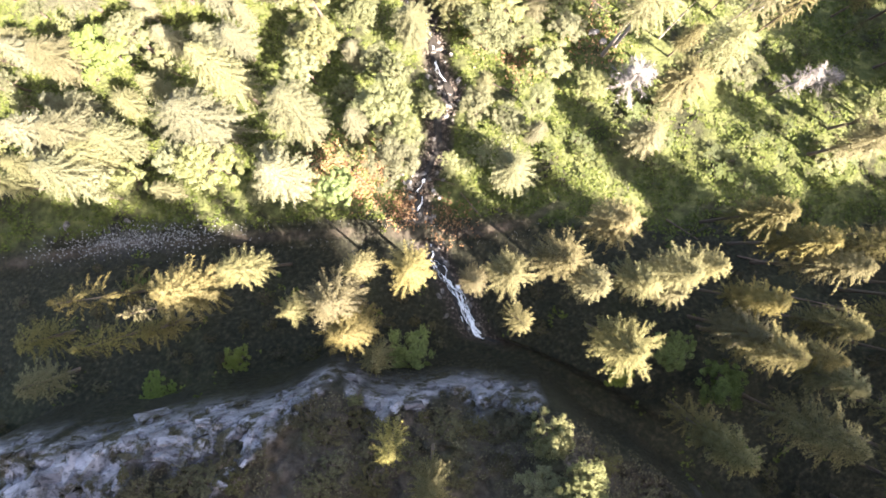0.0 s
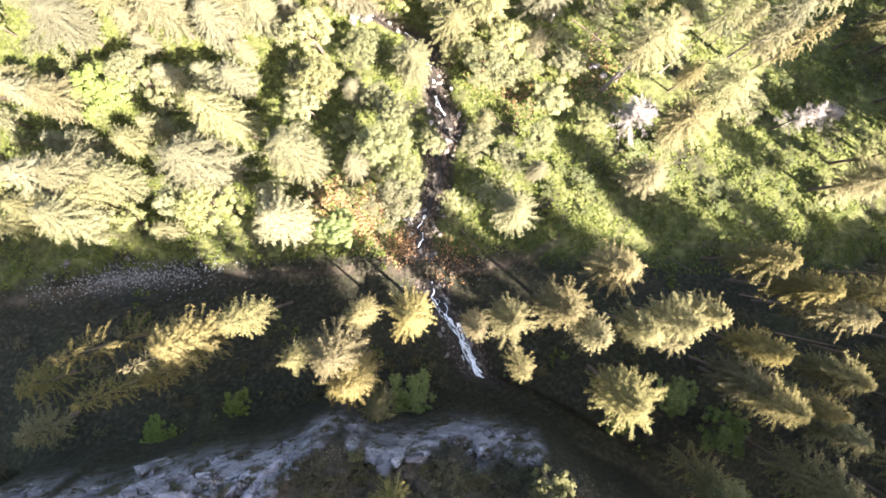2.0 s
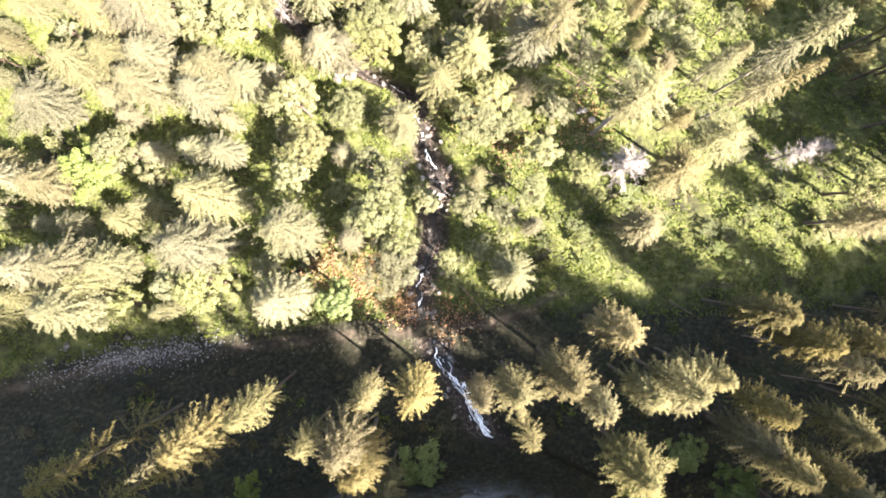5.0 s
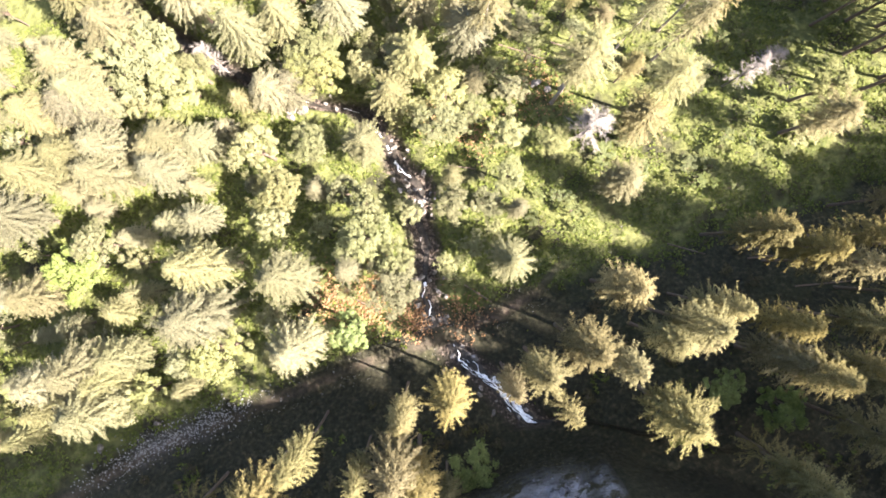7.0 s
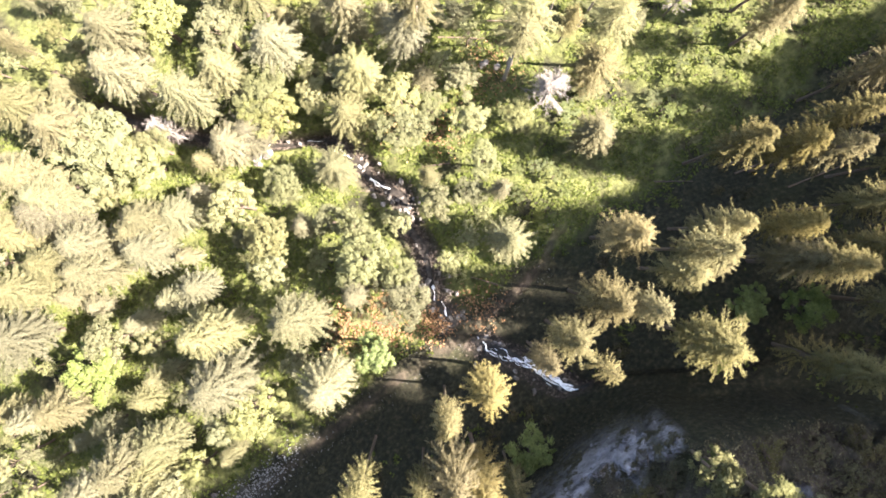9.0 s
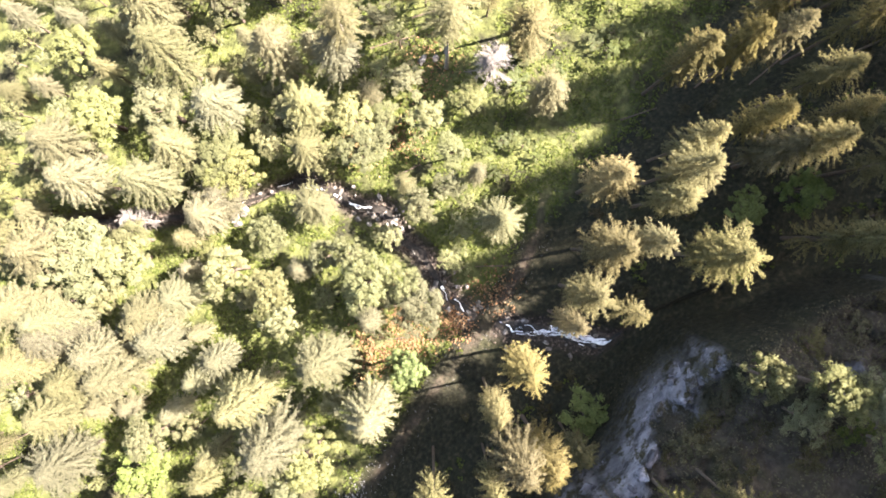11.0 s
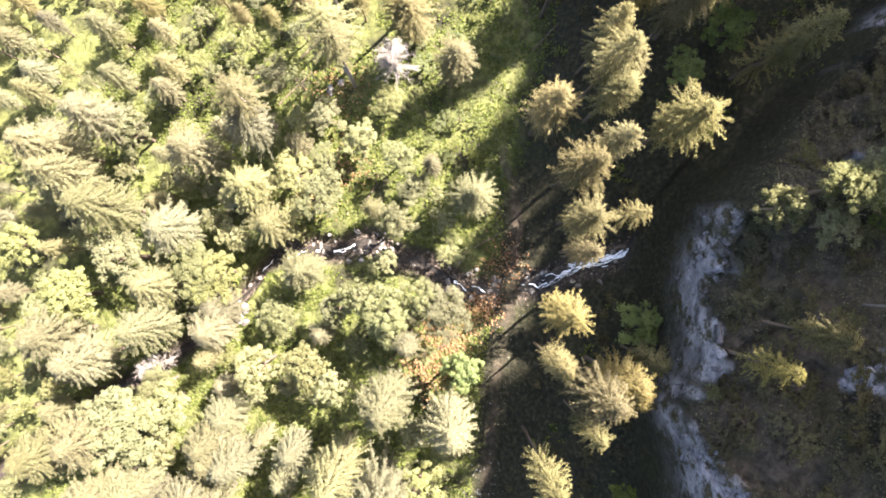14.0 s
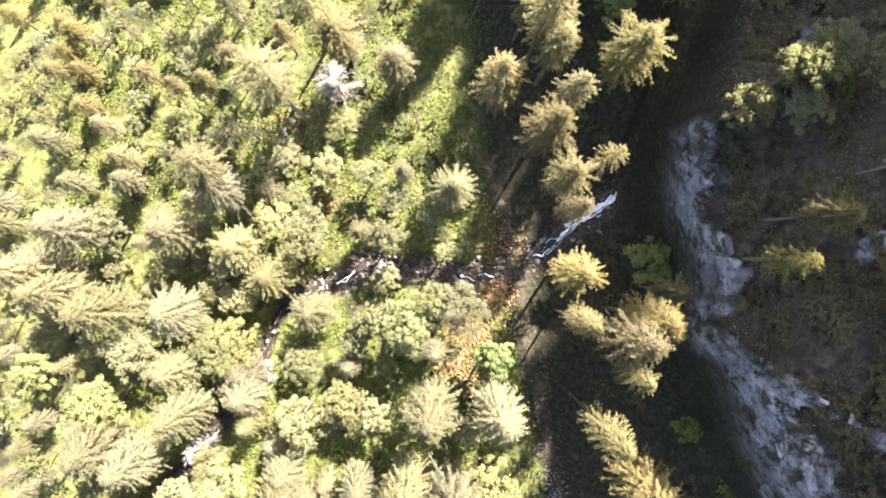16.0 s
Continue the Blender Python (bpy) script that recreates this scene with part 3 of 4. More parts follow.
for place in (
    (-20.5, 70.4, 3.3, 4), (-31.6, 42.8, 6, 3.6), (-33.5, 39, 7, 3.4), (-40.4, 44.7, 7, 3.6), (-43.5, 52.5, 5.2, 3.6),
    (-42.6, 58.6, 5.3, 3.6), (-45.2, 45, 7.9, 3.5), (-48.4, 53, 6.1, 3.6), (13.2, 66.9, 7.6, 3.5), (-41.5, 53.9, 5.9, 3.5),
    (-34.1, 61.3, 6.2, 3.9), (-38.1, 68.6, 3.9, 4), (-23.1, 64.3, 4.6, 3.6), (-16.6, 55.2, 6, 3.4), (-10.3, 55.5, 3.7, 3.2),
    (-12.8, 46.5, -0.9, 3.4), (55.6, 14.4, 15.7, 2.8), (-53.6, 15.2, 16.2, 3.2), (-47.8, 12.6, 13.1, 2.9),
):
    spruce(*place)
for place in (
    (-38, -5.4, 31.7, 2.3), (-35.2, -9.6, 32.7, 2), (-31.9, -6.6, 30.8, 1.3), (9.1, -8.5, 23.3, 1.9), (28.3, -19.2, 30, 2.5),
    (-4.6, -17.2, 40.5, 1.8), (-50.6, -11.3, 18, 2.7), (-47.8, -15.8, 22, 2.5), (-34.5, -9.7, 20, 2.2), (49.6, 34.3, 15, 1.8),
):
    thin_spruce(*place)
for place in (
    (-8.7, -14.8, 33, 0.8), (10.2, -17.3, 38, 2.4), (10.7, -18, 30, 2.2), (9, -21.8, 37, 2.6), (12.1, -20.9, 42, 2.8),
    (13.6, -24, 41, 2.6), (12.4, -22, 39, 2.2), (10.8, -26.2, 33, 2.4), (10.9, -27, 41, 2.5), (-31.9, 11.3, 16, 4.3),
    (-36.3, 12, 14, 2.8), (-6.5, 12.5, 16, 4.3), (-8.2, 19.4, 16, 4.3), (-5.8, 15.3, 15.5, 3.5), (-1.3, 21.5, 1, 2.3),
    (4.8, 20.1, 9, 3), (9.8, 18.9, 6, 2.5), (-18.3, 30, 9, 4.2), (-19.3, 37.2, 8, 4), (-20.2, 26.3, 9, 3),
):
    leafy(*place)
for place in (
    (6.8, 32.2, 6, 3.9), (9.5, 37, 3, 3.6), (12.8, 33.1, -1, 2.9), (16.3, 28, 3, 3.1), (13.7, 21.5, 6.5, 2.8),
    (57.6, 20.7, -6, 2.7), (61.8, 14.3, -3, 2.3), (-43.7, 9.1, 9.5, 2.9), (-46.8, 9.3, 13, 3), (-46.4, 31.6, 6, 3.9),
    (-6.9, 46.3, 0, 3.7), (-10.7, 48, 0, 3.4), (5.5, 44.7, 2, 3.3), (22.3, 24.4, 3, 2.8), (28.9, 20.2, 0, 2.5),
    (40, 44.3, -2, 3.4), (42.3, 31.4, 2, 3.6), (45.7, 27.6, 0, 3.4), (-9.4, 27.2, 8, 2.8), (-24.4, 13.1, 9, 2.4),
):
    leafy(*place)
for place in (
    (-6.6, 23.9, 14, 2.8), (33.6, 21.7, 1, 2.5), (-7.6, 79.8, -2.5, 4.3), (12.8, 64.7, 0.1, 3.9), (-7.1, 62.3, 0.4, 4.8),
    (-14.5, 70.3, -0.3, 5.2), (-7.4, 50.2, 1.1, 4.8), (-11.6, 57.2, -0.4, 3.2), (-1, 46, -3.3, 3), (-12.4, 36.6, 1.1, 3.5),
    (-26.3, 54, -1.8, 3.8), (-32.2, 57.3, 3.8, 7.2), (-28.9, 52.5, 1.3, 4.5), (-36.3, 53, -3.6, 3.5), (23.9, 43.3, -0.2, 3.2),
    (19.2, 34.2, -1.9, 2.9), (59.5, 18.6, 12.2, 3.2), (57.5, 13.6, 2.8, 2.4),
):
    leafy(*place)
for place in (
    (27.2, 24.2, 9, 3.4), (57.8, 25.6, -2, 2.1), (-23.9, 56.3, -3.5, 2.3), (51.5, 24.3, 8.4, 2),
):
    bare(*place)
for place in (
    (20.8, -14.4, 22, 2.2), (-4.5, -13.9, 17.5, 3.6), (27.3, -12.1, 22, 2.9), (32.5, -15.2, 24, 3), (-36, -17.6, 14, 2.4),
    (-25.9, -14.1, 17.5, 1.8), (-14, 8.5, 16.5, 3), (-49.7, 29.5, 7, 4.8),
):
    green_leafy(*place)
for place in (
    (27.3, 32.4, 17, 3.3), (34.6, 33.8, 22, 1.9), (40.1, 30.9, 21, 2.2), (46.4, 36.7, 14, 2.3), (52.1, 39.5, 16, 2.3),
    (17.5, 42.9, 14.6, 3.1), (25.2, 30.7, 17.8, 3.1), (35.5, 25.5, 19.1, 3),
):
    high_crowned(*place)
set_tree(snags, 9.0, 2.4, 2.1, -26.3, height(2.1, -26.3) + 9, 2.1)

# the rest of the forest
rng = random.Random(9)


def room(x, y, gap):
    if abs(x - float(np.interp(y, CREEK_Y, CREEK_X))) < 2.6 + gap * 0.3:
        return False
    if abs(y - float(np.interp(x, PATH_X, PATH_Y))) < 2.6:
        return False
    return min((math.hypot(x - a, y - b) - r * 0.7 for a, b, r in STANDING), default=9) > gap


def meadow(x, y):
    """The open glade east of the stream."""
    return 9 < x < 66 and 6 < y < 12 + 0.32 * x or 48 < x < 64 and 26 < y < 50


# unseen eastern grove, added to keep the sun off the north-east corner
for k in range(320):
    x, y = rng.uniform(69, 88), rng.uniform(14, 44)
    if room(x, y, 1.8):
        spruce(x, y, height(x, y) + rng.uniform(22, 29), rng.uniform(2.4, 3.1))
for k in range(1350):
    x, y = rng.uniform(-82, 82), rng.uniform(8, 98)
    if meadow(x, y) or math.hypot(x - 0.5, y - 14.8) > 82 or not room(x, y, 1.7):
        continue
    z = height(x, y)
    if rng.random() < 0.62:
        set_tree(small, 12.0, 3.0, x, y, z + rng.uniform(6, 12), rng.uniform(1.8, 2.9))
    else:
        spruce(x, y, z + rng.uniform(8, 14), rng.uniform(1.4, 2.2))
for k in range(160):
    x, y = rng.uniform(48, 84), rng.uniform(-46, 3)
    if (x > 64 or y < -24) and room(x, y, 3.0):
        spruce(x, y, height(x, y) + rng.uniform(13, 18), rng.uniform(2.0, 2.6))
# taller spruces, mostly out of view, added to cast shade over the glade
for k in range(120):
    x, y = rng.uniform(47, 82), rng.uniform(-24, 2)
    if room(x, y, 2.2):
        spruce(x, y, height(x, y) + rng.uniform(20, 27), rng.uniform(2.0, 2.7))
for k in range(260):
    x, y = rng.uniform(12, 62), rng.uniform(8, 32)
    if meadow(x, y) and room(x, y, 0.2) and rng.random() < 0.35 + 0.5 * float(ripple(x, y, 8, 61)):
        set_tree(bushes, 12.0, 3.0, x, y, height(x, y) + rng.uniform(1.4, 4.0), rng.uniform(1.0, 2.0))
fv, ff = [], []
for k in range(1300):
    x, y = rng.uniform(-150, 150), rng.uniform(-135, 150)
    if math.hypot(x - 0.5, y - 14.8) < 84 or y < 10 and x < 60 and y > -44 or not room(x, y, 3.2):
        continue
    z, h, r0, t0 = height(x, y) - 0.3, rng.uniform(14, 22), rng.uniform(2.0, 3.0), rng.uniform(0, 6)
    STANDING.append((x, y, 2.2))
    for w in range(11):
        u = 0.12 + 0.078 * w
        i = len(fv)
        fv.append((x, y, z + h * min(1.0, u + 0.17)))
        for a in range(9):
            t = t0 + w * 1.3 + a * 0.698
            q = r0 * (1.08 - u) * (1.2 if a % 2 else 0.5) * rng.uniform(0.8, 1.15)
            fv.append((x + q * math.cos(t), y + q * math.sin(t), z + h * u))
        ff += [(i, i + 1 + a, i + 1 + (a + 1) % 9) for a in range(9)]
tagged(mesh_object("far_forest", fv, ff, SPRUCE), "far spruce forest covering the valley and mountain", "forest", kind="stuff")
for k in range(500):
    x, y = rng.uniform(-60, 66), rng.uniform(-34, 32)
    on_rock = float(land(x, y)[1]) > 0.3
    if y > 3 and not meadow(x, y) or y < float(np.interp(x, CLIFF_X, CLIFF_Y)) + 1 or on_rock or not room(x, y, 0.9):
        continue
    set_tree(thickets if y < 1 else bushes, 12.0, 3.0, x, y, height(x, y) + rng.uniform(0.9, 2.6), rng.uniform(0.8, 1.7))
for k in range(900):
    x, y = rng.uniform(-62, 40), rng.uniform(-36, -14)
    d = float(np.interp(x, CLIFF_X, CLIFF_Y)) - y
    if d < 2 or d > 22 or float(land(x, y)[1]) > 0.2 or float(ripple(x, y, 7, 63)) < -0.35 or not room(x, y, 0.3):
        continue
    set_tree(thickets, 12.0, 3.0, x, y, height(x, y) + rng.uniform(1.0, 3.0), rng.uniform(1.1, 2.6))
for s in spruces + pale_spruces + thin + tall + fresh + small + leafies + bushes + thickets + bares + snags:
    for o in (*s.children, s):
        bpy.data.objects.remove(o)


# ---- undergrowth, one sheet of small plants ----
def litter_of_leaves(name, spots, material, size, label, tall=0.35):
    r = random.Random(77)
    v, f = [], []
    zs = land(np.array([q[0] for q in spots]), np.array([q[1] for q in spots]))[0].tolist()
    for (x, y), z in zip(spots, zs):
        p = Vector((x, y, z + r.uniform(0.02, tall)))
        n = Vector((r.gauss(0, 0.5), r.gauss(0, 0.5), 1)).normalized()
        a = Matrix.Rotation(r.uniform(0, 6.28), 3, n) @ n.orthogonal().normalized()
        b = n.cross(a)
        s = size * r.uniform(0.5, 1.4)
        i = len(v)
        v += [p - a * s, p + b * s * 0.55, p + a * s - n * s * 0.2, p - b * s * 0.55]
        f.append((i, i + 1, i + 2, i + 3))
    return tagged(mesh_object(name, v, f, material), label, "plants", kind="stuff")


r = np.random.RandomState(4)
px, py = r.uniform(-75, 75, 210000), r.uniform(-38, 75, 210000)
lz, lrock, ltrack, lwet = land(px, py)
dense = ripple(px, py, 3.0, 31) * 0.5 + 0.5 + 0.35 * ripple(px, py, 0.9, 32)
off = py - np.interp(px, PATH_X, PATH_Y) + 6 * step(10, 18, px)
keep = (lrock < 0.3) & (ltrack < 0.2) & (lwet < 0.3) & (dense > np.where(off > 2, 0.35, np.where(py > np.interp(px, CLIFF_X, CLIFF_Y), 0.95, 9.0)))
spots = list(zip(px[keep].tolist(), py[keep].tolist()))[:80000]
qx, qy = r.uniform(-70, 45, 90000), r.uniform(-40, -13, 90000)
qrock = land(qx, qy)[1]
qd = np.interp(qx, CLIFF_X, CLIFF_Y) - qy
keep = (qrock < 0.4) & (qd > 0.8) & (ripple(qx, qy, 2.2, 71) + 0.6 * ripple(qx, qy, 0.8, 72) > -0.45)
litter_of_leaves("cliff_scrub", list(zip(qx[keep].tolist(), qy[keep].tolist()))[:42000], SCRUB, 0.13, "dry brownish scrub and grass on the cliff top")
litter_of_leaves("undergrowth", spots, SHRUB, 0.24, "dense low green plants covering the forest floor")
spots = []
for cx, cy, n, w in ((-16.5, 13, 900, 2.2), (-9.5, 12.5, 700, 1.8), (-12, 9, 400, 1.5), (-6, 6, 500, 1.3), (1, 4.2, 300, 2), (7, 35, 300, 2), (24, 33, 400, 3), (12, 30, 300, 2)):
    spots += [(cx + r.normal(0, w), cy + r.normal(0, w)) for _ in range(n)]
litter_of_leaves("bracken", spots, RUSSET, 0.2, "russet dead bracken and fallen needles under the trees", 0.5)


# ---- stones ----
def stone_mesh(name, seed, material):
    rr = random.Random(seed)
    bm = bmesh.new()
    bmesh.ops.create_icosphere(bm, subdivisions=2, radius=1)
    cuts = [(Vector((rr.gauss(0, 1), rr.gauss(0, 1), rr.gauss(0, 1))).normalized(), rr.uniform(0.55, 0.85)) for _ in range(9)]
    for p in bm.verts:
        for n, d in cuts:
            over = p.co.dot(n) - d
            if over > 0:
                p.co -= n * over
    me = bpy.data.meshes.new(name)
    bm.to_mesh(me)
    bm.free()
    me.materials.append(material)
    return me


stones = [stone_mesh("boulder", s, ROCK) for s in range(5)]
rng = random.Random(31)


def boulder(x, y, size, label, sink=0.25, group="stream boulders"):
    ob = new("boulder", stones[rng.randrange(5)])
    sx, sy, sz = size * rng.uniform(0.8, 1.3), size * rng.uniform(0.7, 1.1), size * rng.uniform(0.55, 0.8)
    ob.matrix_basis = pose(x, y, height(x, y) + sz * (0.62 - sink), rng.uniform(-15, 15), rng.uniform(-15, 15), rng.uniform(0, 360)) @ Matrix.Diagonal((sx, sy, sz, 1))
    return tagged(ob, label, "boulder", group)


for k in range(120):
    y = rng.choice([rng.uniform(-12, 0.5), rng.uniform(4, 12), rng.uniform(20, 36), rng.uniform(4, 55)])
    x = float(np.interp(y, CREEK_Y, CREEK_X)) + rng.gauss(0, 1.5)
    boulder(x, y, rng.uniform(0.18, 0.6), "grey angular boulder lying in the stream bed")
for x, y, size in ((24.1, 34.6, 0.9), (-46.9, 4.1, 0.55), (25.5, 33, 0.7), (15.2, 36.5, 0.7), (-14.5, 44.6, 1.2), (-12.8, 43.6, 0.9), (-16.2, 46, 1.1), (-15.0, 43.2, 0.8), (-56, 3.4, 0.8)):
    boulder(x, y, size, "large pale boulder among low plants", group="forest boulders")

sv, sf = [], []
for k in range(1500):
    if k < 1100:
        x, oy = rng.gauss(-45, 7), rng.gauss(0.9, 1.1)
    else:
        x, oy = rng.uniform(-60, 30), rng.choice((-1.6, 1.5)) + rng.gauss(0, 0.5)
    y = float(np.interp(x, PATH_X, PATH_Y)) + oy
    c = Vector((x, y, height(x, y) + 0.03))
    s = rng.uniform(0.05, 0.2) if k < 1100 else rng.uniform(0.04, 0.1)
    i = len(sv)
    turn = Euler((rng.uniform(0, 6), rng.uniform(0, 6), rng.uniform(0, 6))).to_matrix()
    for p in ((1, 0, 0), (0, 1, 0), (-1, 0, 0), (0, -1, 0), (0, 0, 0.7), (0, 0, -0.7)):
        sv.append(c + turn @ Vector(p) * s * rng.uniform(0.7, 1.2))
    for a, b, cc in ((0, 1, 4), (1, 2, 4), (2, 3, 4), (3, 0, 4), (1, 0, 5), (2, 1, 5), (3, 2, 5), (0, 3, 5)):
        sf.append((i + a, i + b, i + cc))
STREAM_STONE = bark_material("wet_brown_stones", (0.025, 0.02, 0.015), (0.15, 0.12, 0.095))
PALE = bark_material("pale_scree", (0.08, 0.08, 0.08), (0.27, 0.265, 0.26))
tagged(mesh_object("scree", sv, sf, PALE), "pale loose stones spilled beside the path", "stones", kind="stuff")


def angular(name, seed, material):
    """A broken block of rock: the hull of a few points in a flattened box."""
    rr = random.Random(seed)
    bm = bmesh.new()
    for k in range(15):
        bm.verts.new((rr.choice((-1, 1)) * rr.uniform(0.55, 1), rr.choice((-1, 1)) * rr.uniform(0.5, 1), rr.choice((-1, 1)) * rr.uniform(0.5, 1)))
    res = bmesh.ops.convex_hull(bm, input=bm.verts)
    bmesh.ops.delete(bm, geom=[e for e in res["geom_interior"] if isinstance(e, bmesh.types.BMVert)], context="VERTS")
    me = bpy.data.meshes.new(name)
    bm.to_mesh(me)
    bm.free()
    me.materials.append(material)
    return me


def slope_turn(x, y):
    e = 0.8
    n = Vector((height(x - e, y) - height(x + e, y), height(x, y - e) - height(x, y + e), 2 * e)).normalized()
    return n.to_track_quat("Z", "Y").to_matrix().to_4x4()


shapes = [angular("block", 300 + s, CLIFF) for s in range(9)]
cliff = tagged(new("cliff_wall"), "pale fractured limestone cliff above the stream", "cliff", kind="structure")
cliff.location = (-20, -20, 15)
rng = random.Random(12)
laid = 0
for k in range(6000):
    x, y = rng.uniform(-66, 13), rng.uniform(-36, -12)
    kinds = land(x, y)
    if float(kinds[1]) < 0.55 or laid >= 300 or x > -20 and rng.random() < 0.35:
        continue
    big = rng.random() ** 2
    a = (0.45 + 0.95 * big) * (1.0 if x < -20 else 0.75)
    ob = new("block", shapes[rng.randrange(9)])
    ob.parent = cliff
    m = Matrix.Translation((x, y, float(kinds[0]) + 0.1)) @ slope_turn(x, y) @ pose(0, 0, 0, rng.gauss(0, 14), rng.gauss(0, 14), 35 + rng.gauss(0, 22))
    ob.matrix_basis = Matrix.Translation((20, 20, -15)) @ m @ Matrix.Diagonal((a * rng.uniform(0.9, 1.5), a * rng.uniform(0.5, 0.9), a * rng.uniform(0.3, 0.55), 1))
    laid += 1

sv, sf = [], []
for k in range(6000):
    x, y = rng.uniform(-66, 16), rng.uniform(-36, -12)
    if float(land(x, y)[1]) < 0.3:
        continue
    s = rng.uniform(0.1, 0.38)
    c = Vector((x, y, height(x, y) + 0.05))
    i = len(sv)
    turn = Euler((rng.uniform(0, 6), rng.uniform(0, 6), rng.uniform(0, 6))).to_matrix()
    for p in ((1, 0.2, 0), (0, 1, 0.2), (-1, 0, 0.1), (0, -1, 0), (0.1, 0, 0.7), (0, 0, -0.7)):
        sv.append(c + turn @ Vector(p) * s * rng.uniform(0.6, 1.3))
    for a, b, cc in ((0, 1, 4), (1, 2, 4), (2, 3, 4), (3, 0, 4), (1, 0, 5), (2, 1, 5), (3, 2, 5), (0, 3, 5)):
        sf.append((i + a, i + b, i + cc))
tagged(mesh_object("cliff_rubble", sv, sf, CLIFF), "broken limestone rubble on the ledges", "stones", kind="stuff")

sv, sf = [], []
for k in range(3200):
    y = rng.uniform(-12.5, 58)
    if 0.8 < y < 3.9:
        continue
    x = float(np.interp(y, CREEK_Y, CREEK_X)) + 0.7 * float(ripple(y, 0, 5, 8)) + rng.gauss(0, 1.1)
    c = Vector((x, y, height(x, y) + 0.08))
    s = rng.uniform(0.08, 0.3)
    i = len(sv)
    turn = Euler((rng.uniform(0, 6), rng.uniform(0, 6), rng.uniform(0, 6))).to_matrix()
    for p in ((1, 0.2, 0), (0, 1, 0.2), (-1, 0, 0.1), (0, -1, 0), (0.1, 0, 0.8), (0, 0, -0.8)):
        sv.append(c + turn @ Vector(p) * s * rng.uniform(0.6, 1.3))
    for a, b, cc in ((0, 1, 4), (1, 2, 4), (2, 3, 4), (3, 0, 4), (1, 0, 5), (2, 1, 5), (3, 2, 5), (0, 3, 5)):
        sf.append((i + a, i + b, i + cc))
tagged(mesh_object("stream_stones", sv, sf, STREAM_STONE), "wet brown stones lying in the stream bed", "stones", kind="stuff")


# ---- the stream ----
def ribbon(name, y0, y1, wide, lift, material, seed=0, stepy=0.25, across=7):
    v, f = [], []
    ys = np.arange(y0, y1, stepy)
    cx = np.interp(ys, CREEK_Y, CREEK_X) + 0.7 * ripple(ys, 0 * ys, 5, 8)
    cz = np.interp(ys, CREEK_Y, CREEK_Z)
    w = wide * (1 + 0.45 * ripple(ys, ys * 0, 1.6, seed + 2))
    for k in range(len(ys)):
        for a in range(across):
            t = a / (across - 1) * 2 - 1
            v.append((cx[k] + t * w[k] + 0.1 * rng.gauss(0, 0.4), ys[k], cz[k] + lift * (1 - 0.6 * t * t) + 0.05 * rng.gauss(0, 1)))
    for k in range(len(ys) - 1):
        for a in range(across - 1):
            i = k * across + a
            f.append((i, i + 1, i + across + 1, i + across))
    return mesh_object(name, v, f, material, None, True)


tagged(ribbon("water", -13.0, 1.2, 0.75, -0.02, WATER), "dark rushing stream below the cliff", "stream", kind="structure")
tagged(ribbon("water_below_path", 3.7, 80, 0.6, -0.02, WATER, seed=5), "dark shallow stream running through the forest", "stream", kind="structure")


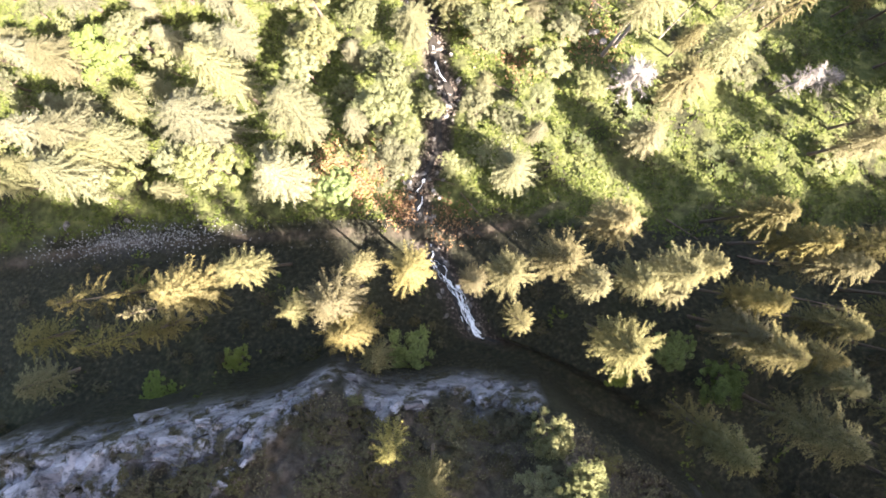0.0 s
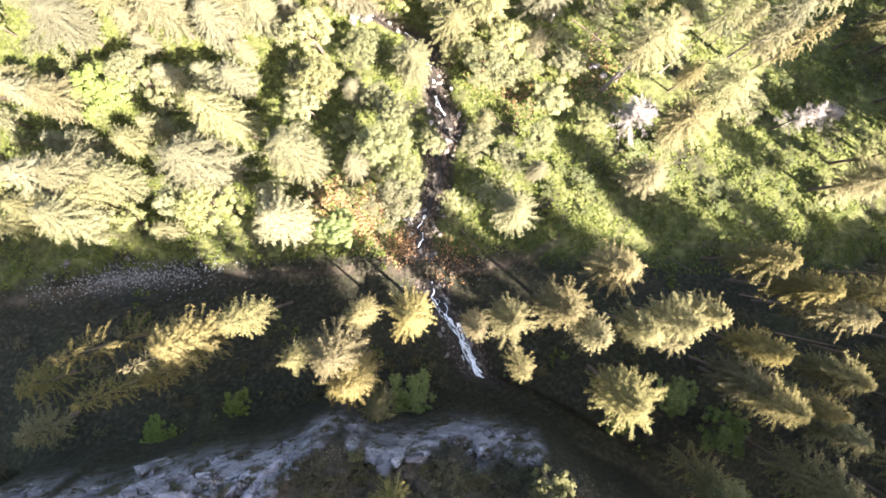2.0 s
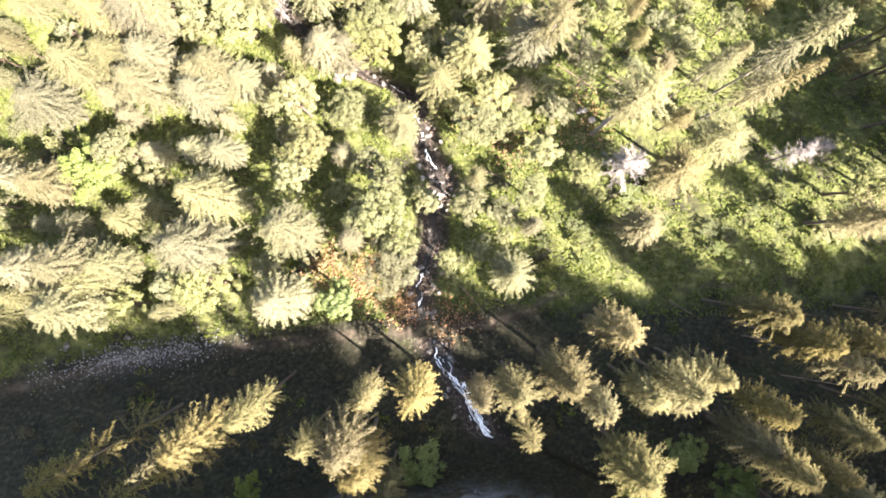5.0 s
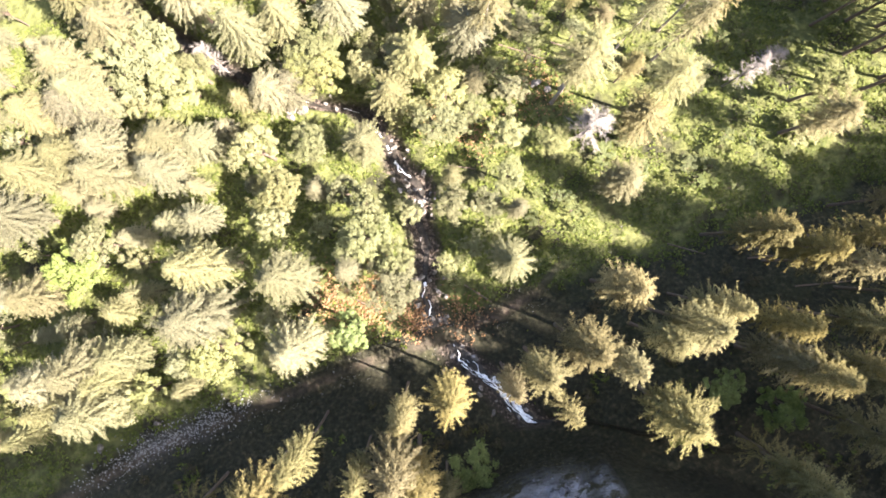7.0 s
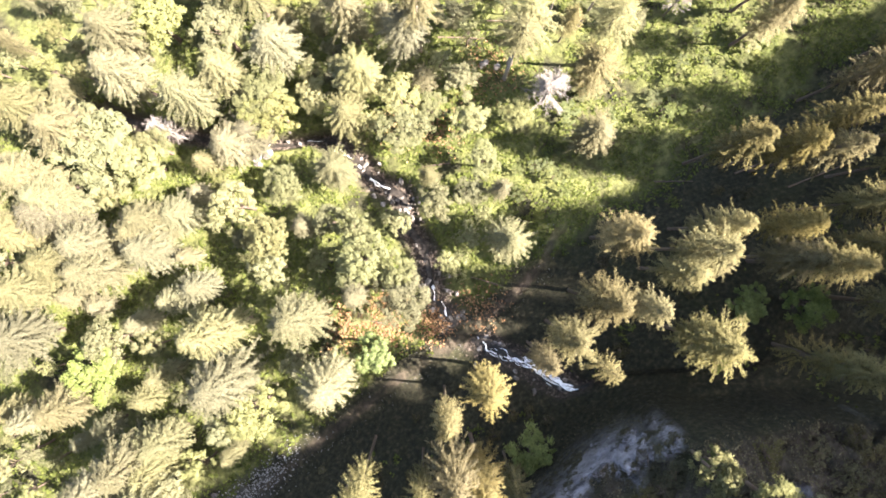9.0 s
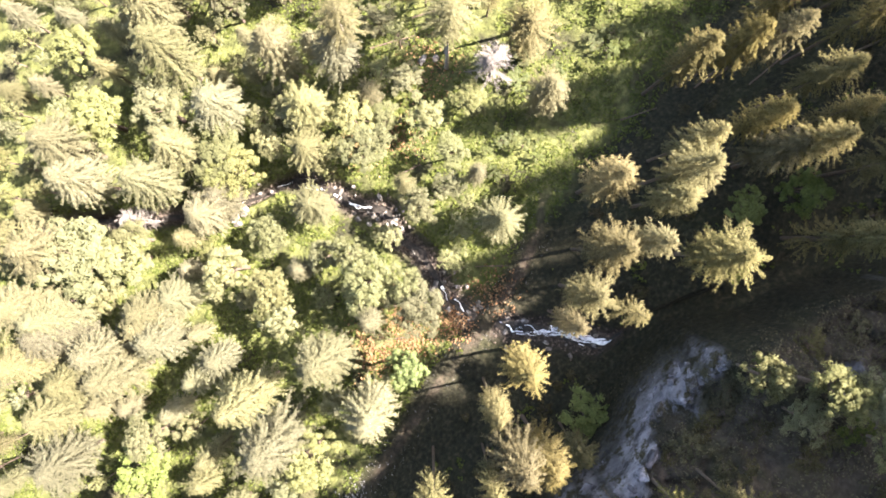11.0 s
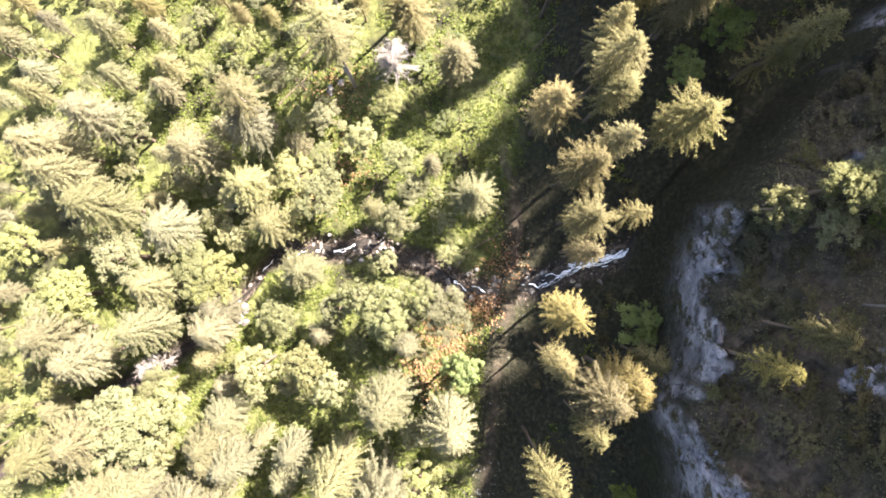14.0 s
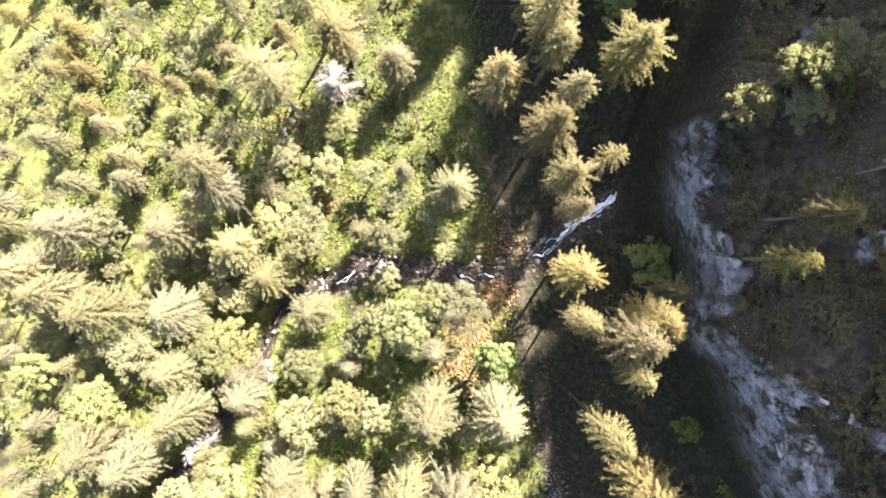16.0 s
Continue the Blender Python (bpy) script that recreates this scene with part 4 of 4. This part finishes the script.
def strands(name, y0, y1, count, spread, width, gaps, label):
    """Broken threads of white water that wind down between the stones."""
    v, f = [], []
    for c in range(count):
        ys = np.arange(y0 + rng.uniform(0, 1), y1 - rng.uniform(0, 1), 0.12)
        cx = np.interp(ys, CREEK_Y, CREEK_X) + 0.7 * ripple(ys, 0 * ys, 5, 8) + spread * (ripple(ys, ys * 0, 2.4, 100 + c) + 0.5 * ripple(ys, ys * 0, 0.8, 130 + c))
        cz = np.interp(ys, CREEK_Y, CREEK_Z) + 0.1
        w = width * (1 + 0.8 * ripple(ys, ys * 0, 0.7, 160 + c))
        shown = ripple(ys, ys * 0, 1.5, 190 + c) > gaps * 2 - 1
        first = len(v)
        for k in range(len(ys)):
            for a in (-1, -0.4, 0.4, 1):
                v.append((cx[k] + a * w[k], ys[k] + rng.uniform(-0.04, 0.04), cz[k] + 0.09 * (1 - a * a) + rng.uniform(-0.03, 0.03)))
        for k in range(len(ys) - 1):
            if shown[k]:
                for a in range(3):
                    i = first + k * 4 + a
                    f.append((i, i + 1, i + 5, i + 4))
    return tagged(mesh_object(name, v, f, FOAM, None, True), label, "cascade", kind="structure")


strands("cascade_foot", -12.9, -9.2, 7, 0.35, 0.12, 0.34, "white foaming cascade over dark rocks")
strands("cascade_fall", -10.5, -4.5, 13, 0.75, 0.065, 0.52, "white water braiding down over dark rocks")
strands("cascade_middle", -7, -1.5, 12, 1.1, 0.06, 0.56, "thin strands of white water between stones")
strands("cascade_head", -3, 0.8, 3, 0.6, 0.08, 0.45, "thin strands of white water between stones")
strands("rapids", 5.0, 11.5, 3, 0.6, 0.07, 0.66, "thin strands of white water between stones")
strands("far_rapids", 27, 50, 5, 0.6, 0.11, 0.82, "thin strands of white water between stones")


# ---- fallen trunks ----
def log(x0, y0, x1, y1, radius, material, label):
    v, f = [], []
    n = 6
    pts = []
    for k in range(n):
        t = k / (n - 1)
        x, y = x0 + (x1 - x0) * t, y0 + (y1 - y0) * t
        pts.append((x, y, height(x, y) + radius * 1.4))
    for k in range(1, n - 1):
        pts[k] = (pts[k][0], pts[k][1], max(pts[k][2], pts[0][2] + (pts[-1][2] - pts[0][2]) * k / (n - 1)))
    tube(v, f, pts, [radius * (1 - 0.1 * k) for k in range(n)], 8)
    return tagged(mesh_object("fallen_log", v, f, material, None, True), label, "log", "fallen logs")


for q in ((-14.5, 12.6, -10.5, 8.8), (-9.6, 14.6, -6.5, 12.0), (6.8, 26.6, 10.5, 24.6), (13.0, 39, 19.5, 36), (21, 43, 27, 38), (42, -1, 53, -3.5), (45, -6, 54, -8), (33, 4.4, 37, 1.4), (-52, 8, -47, 7.4), (5.6, 4.8, 2.6, 8.5), (-2, 11, 2, 9.6), (29, 40.5, 33.5, 37)):
    log(*q, 0.13, BARK, "fallen brown tree trunk lying on the forest floor")
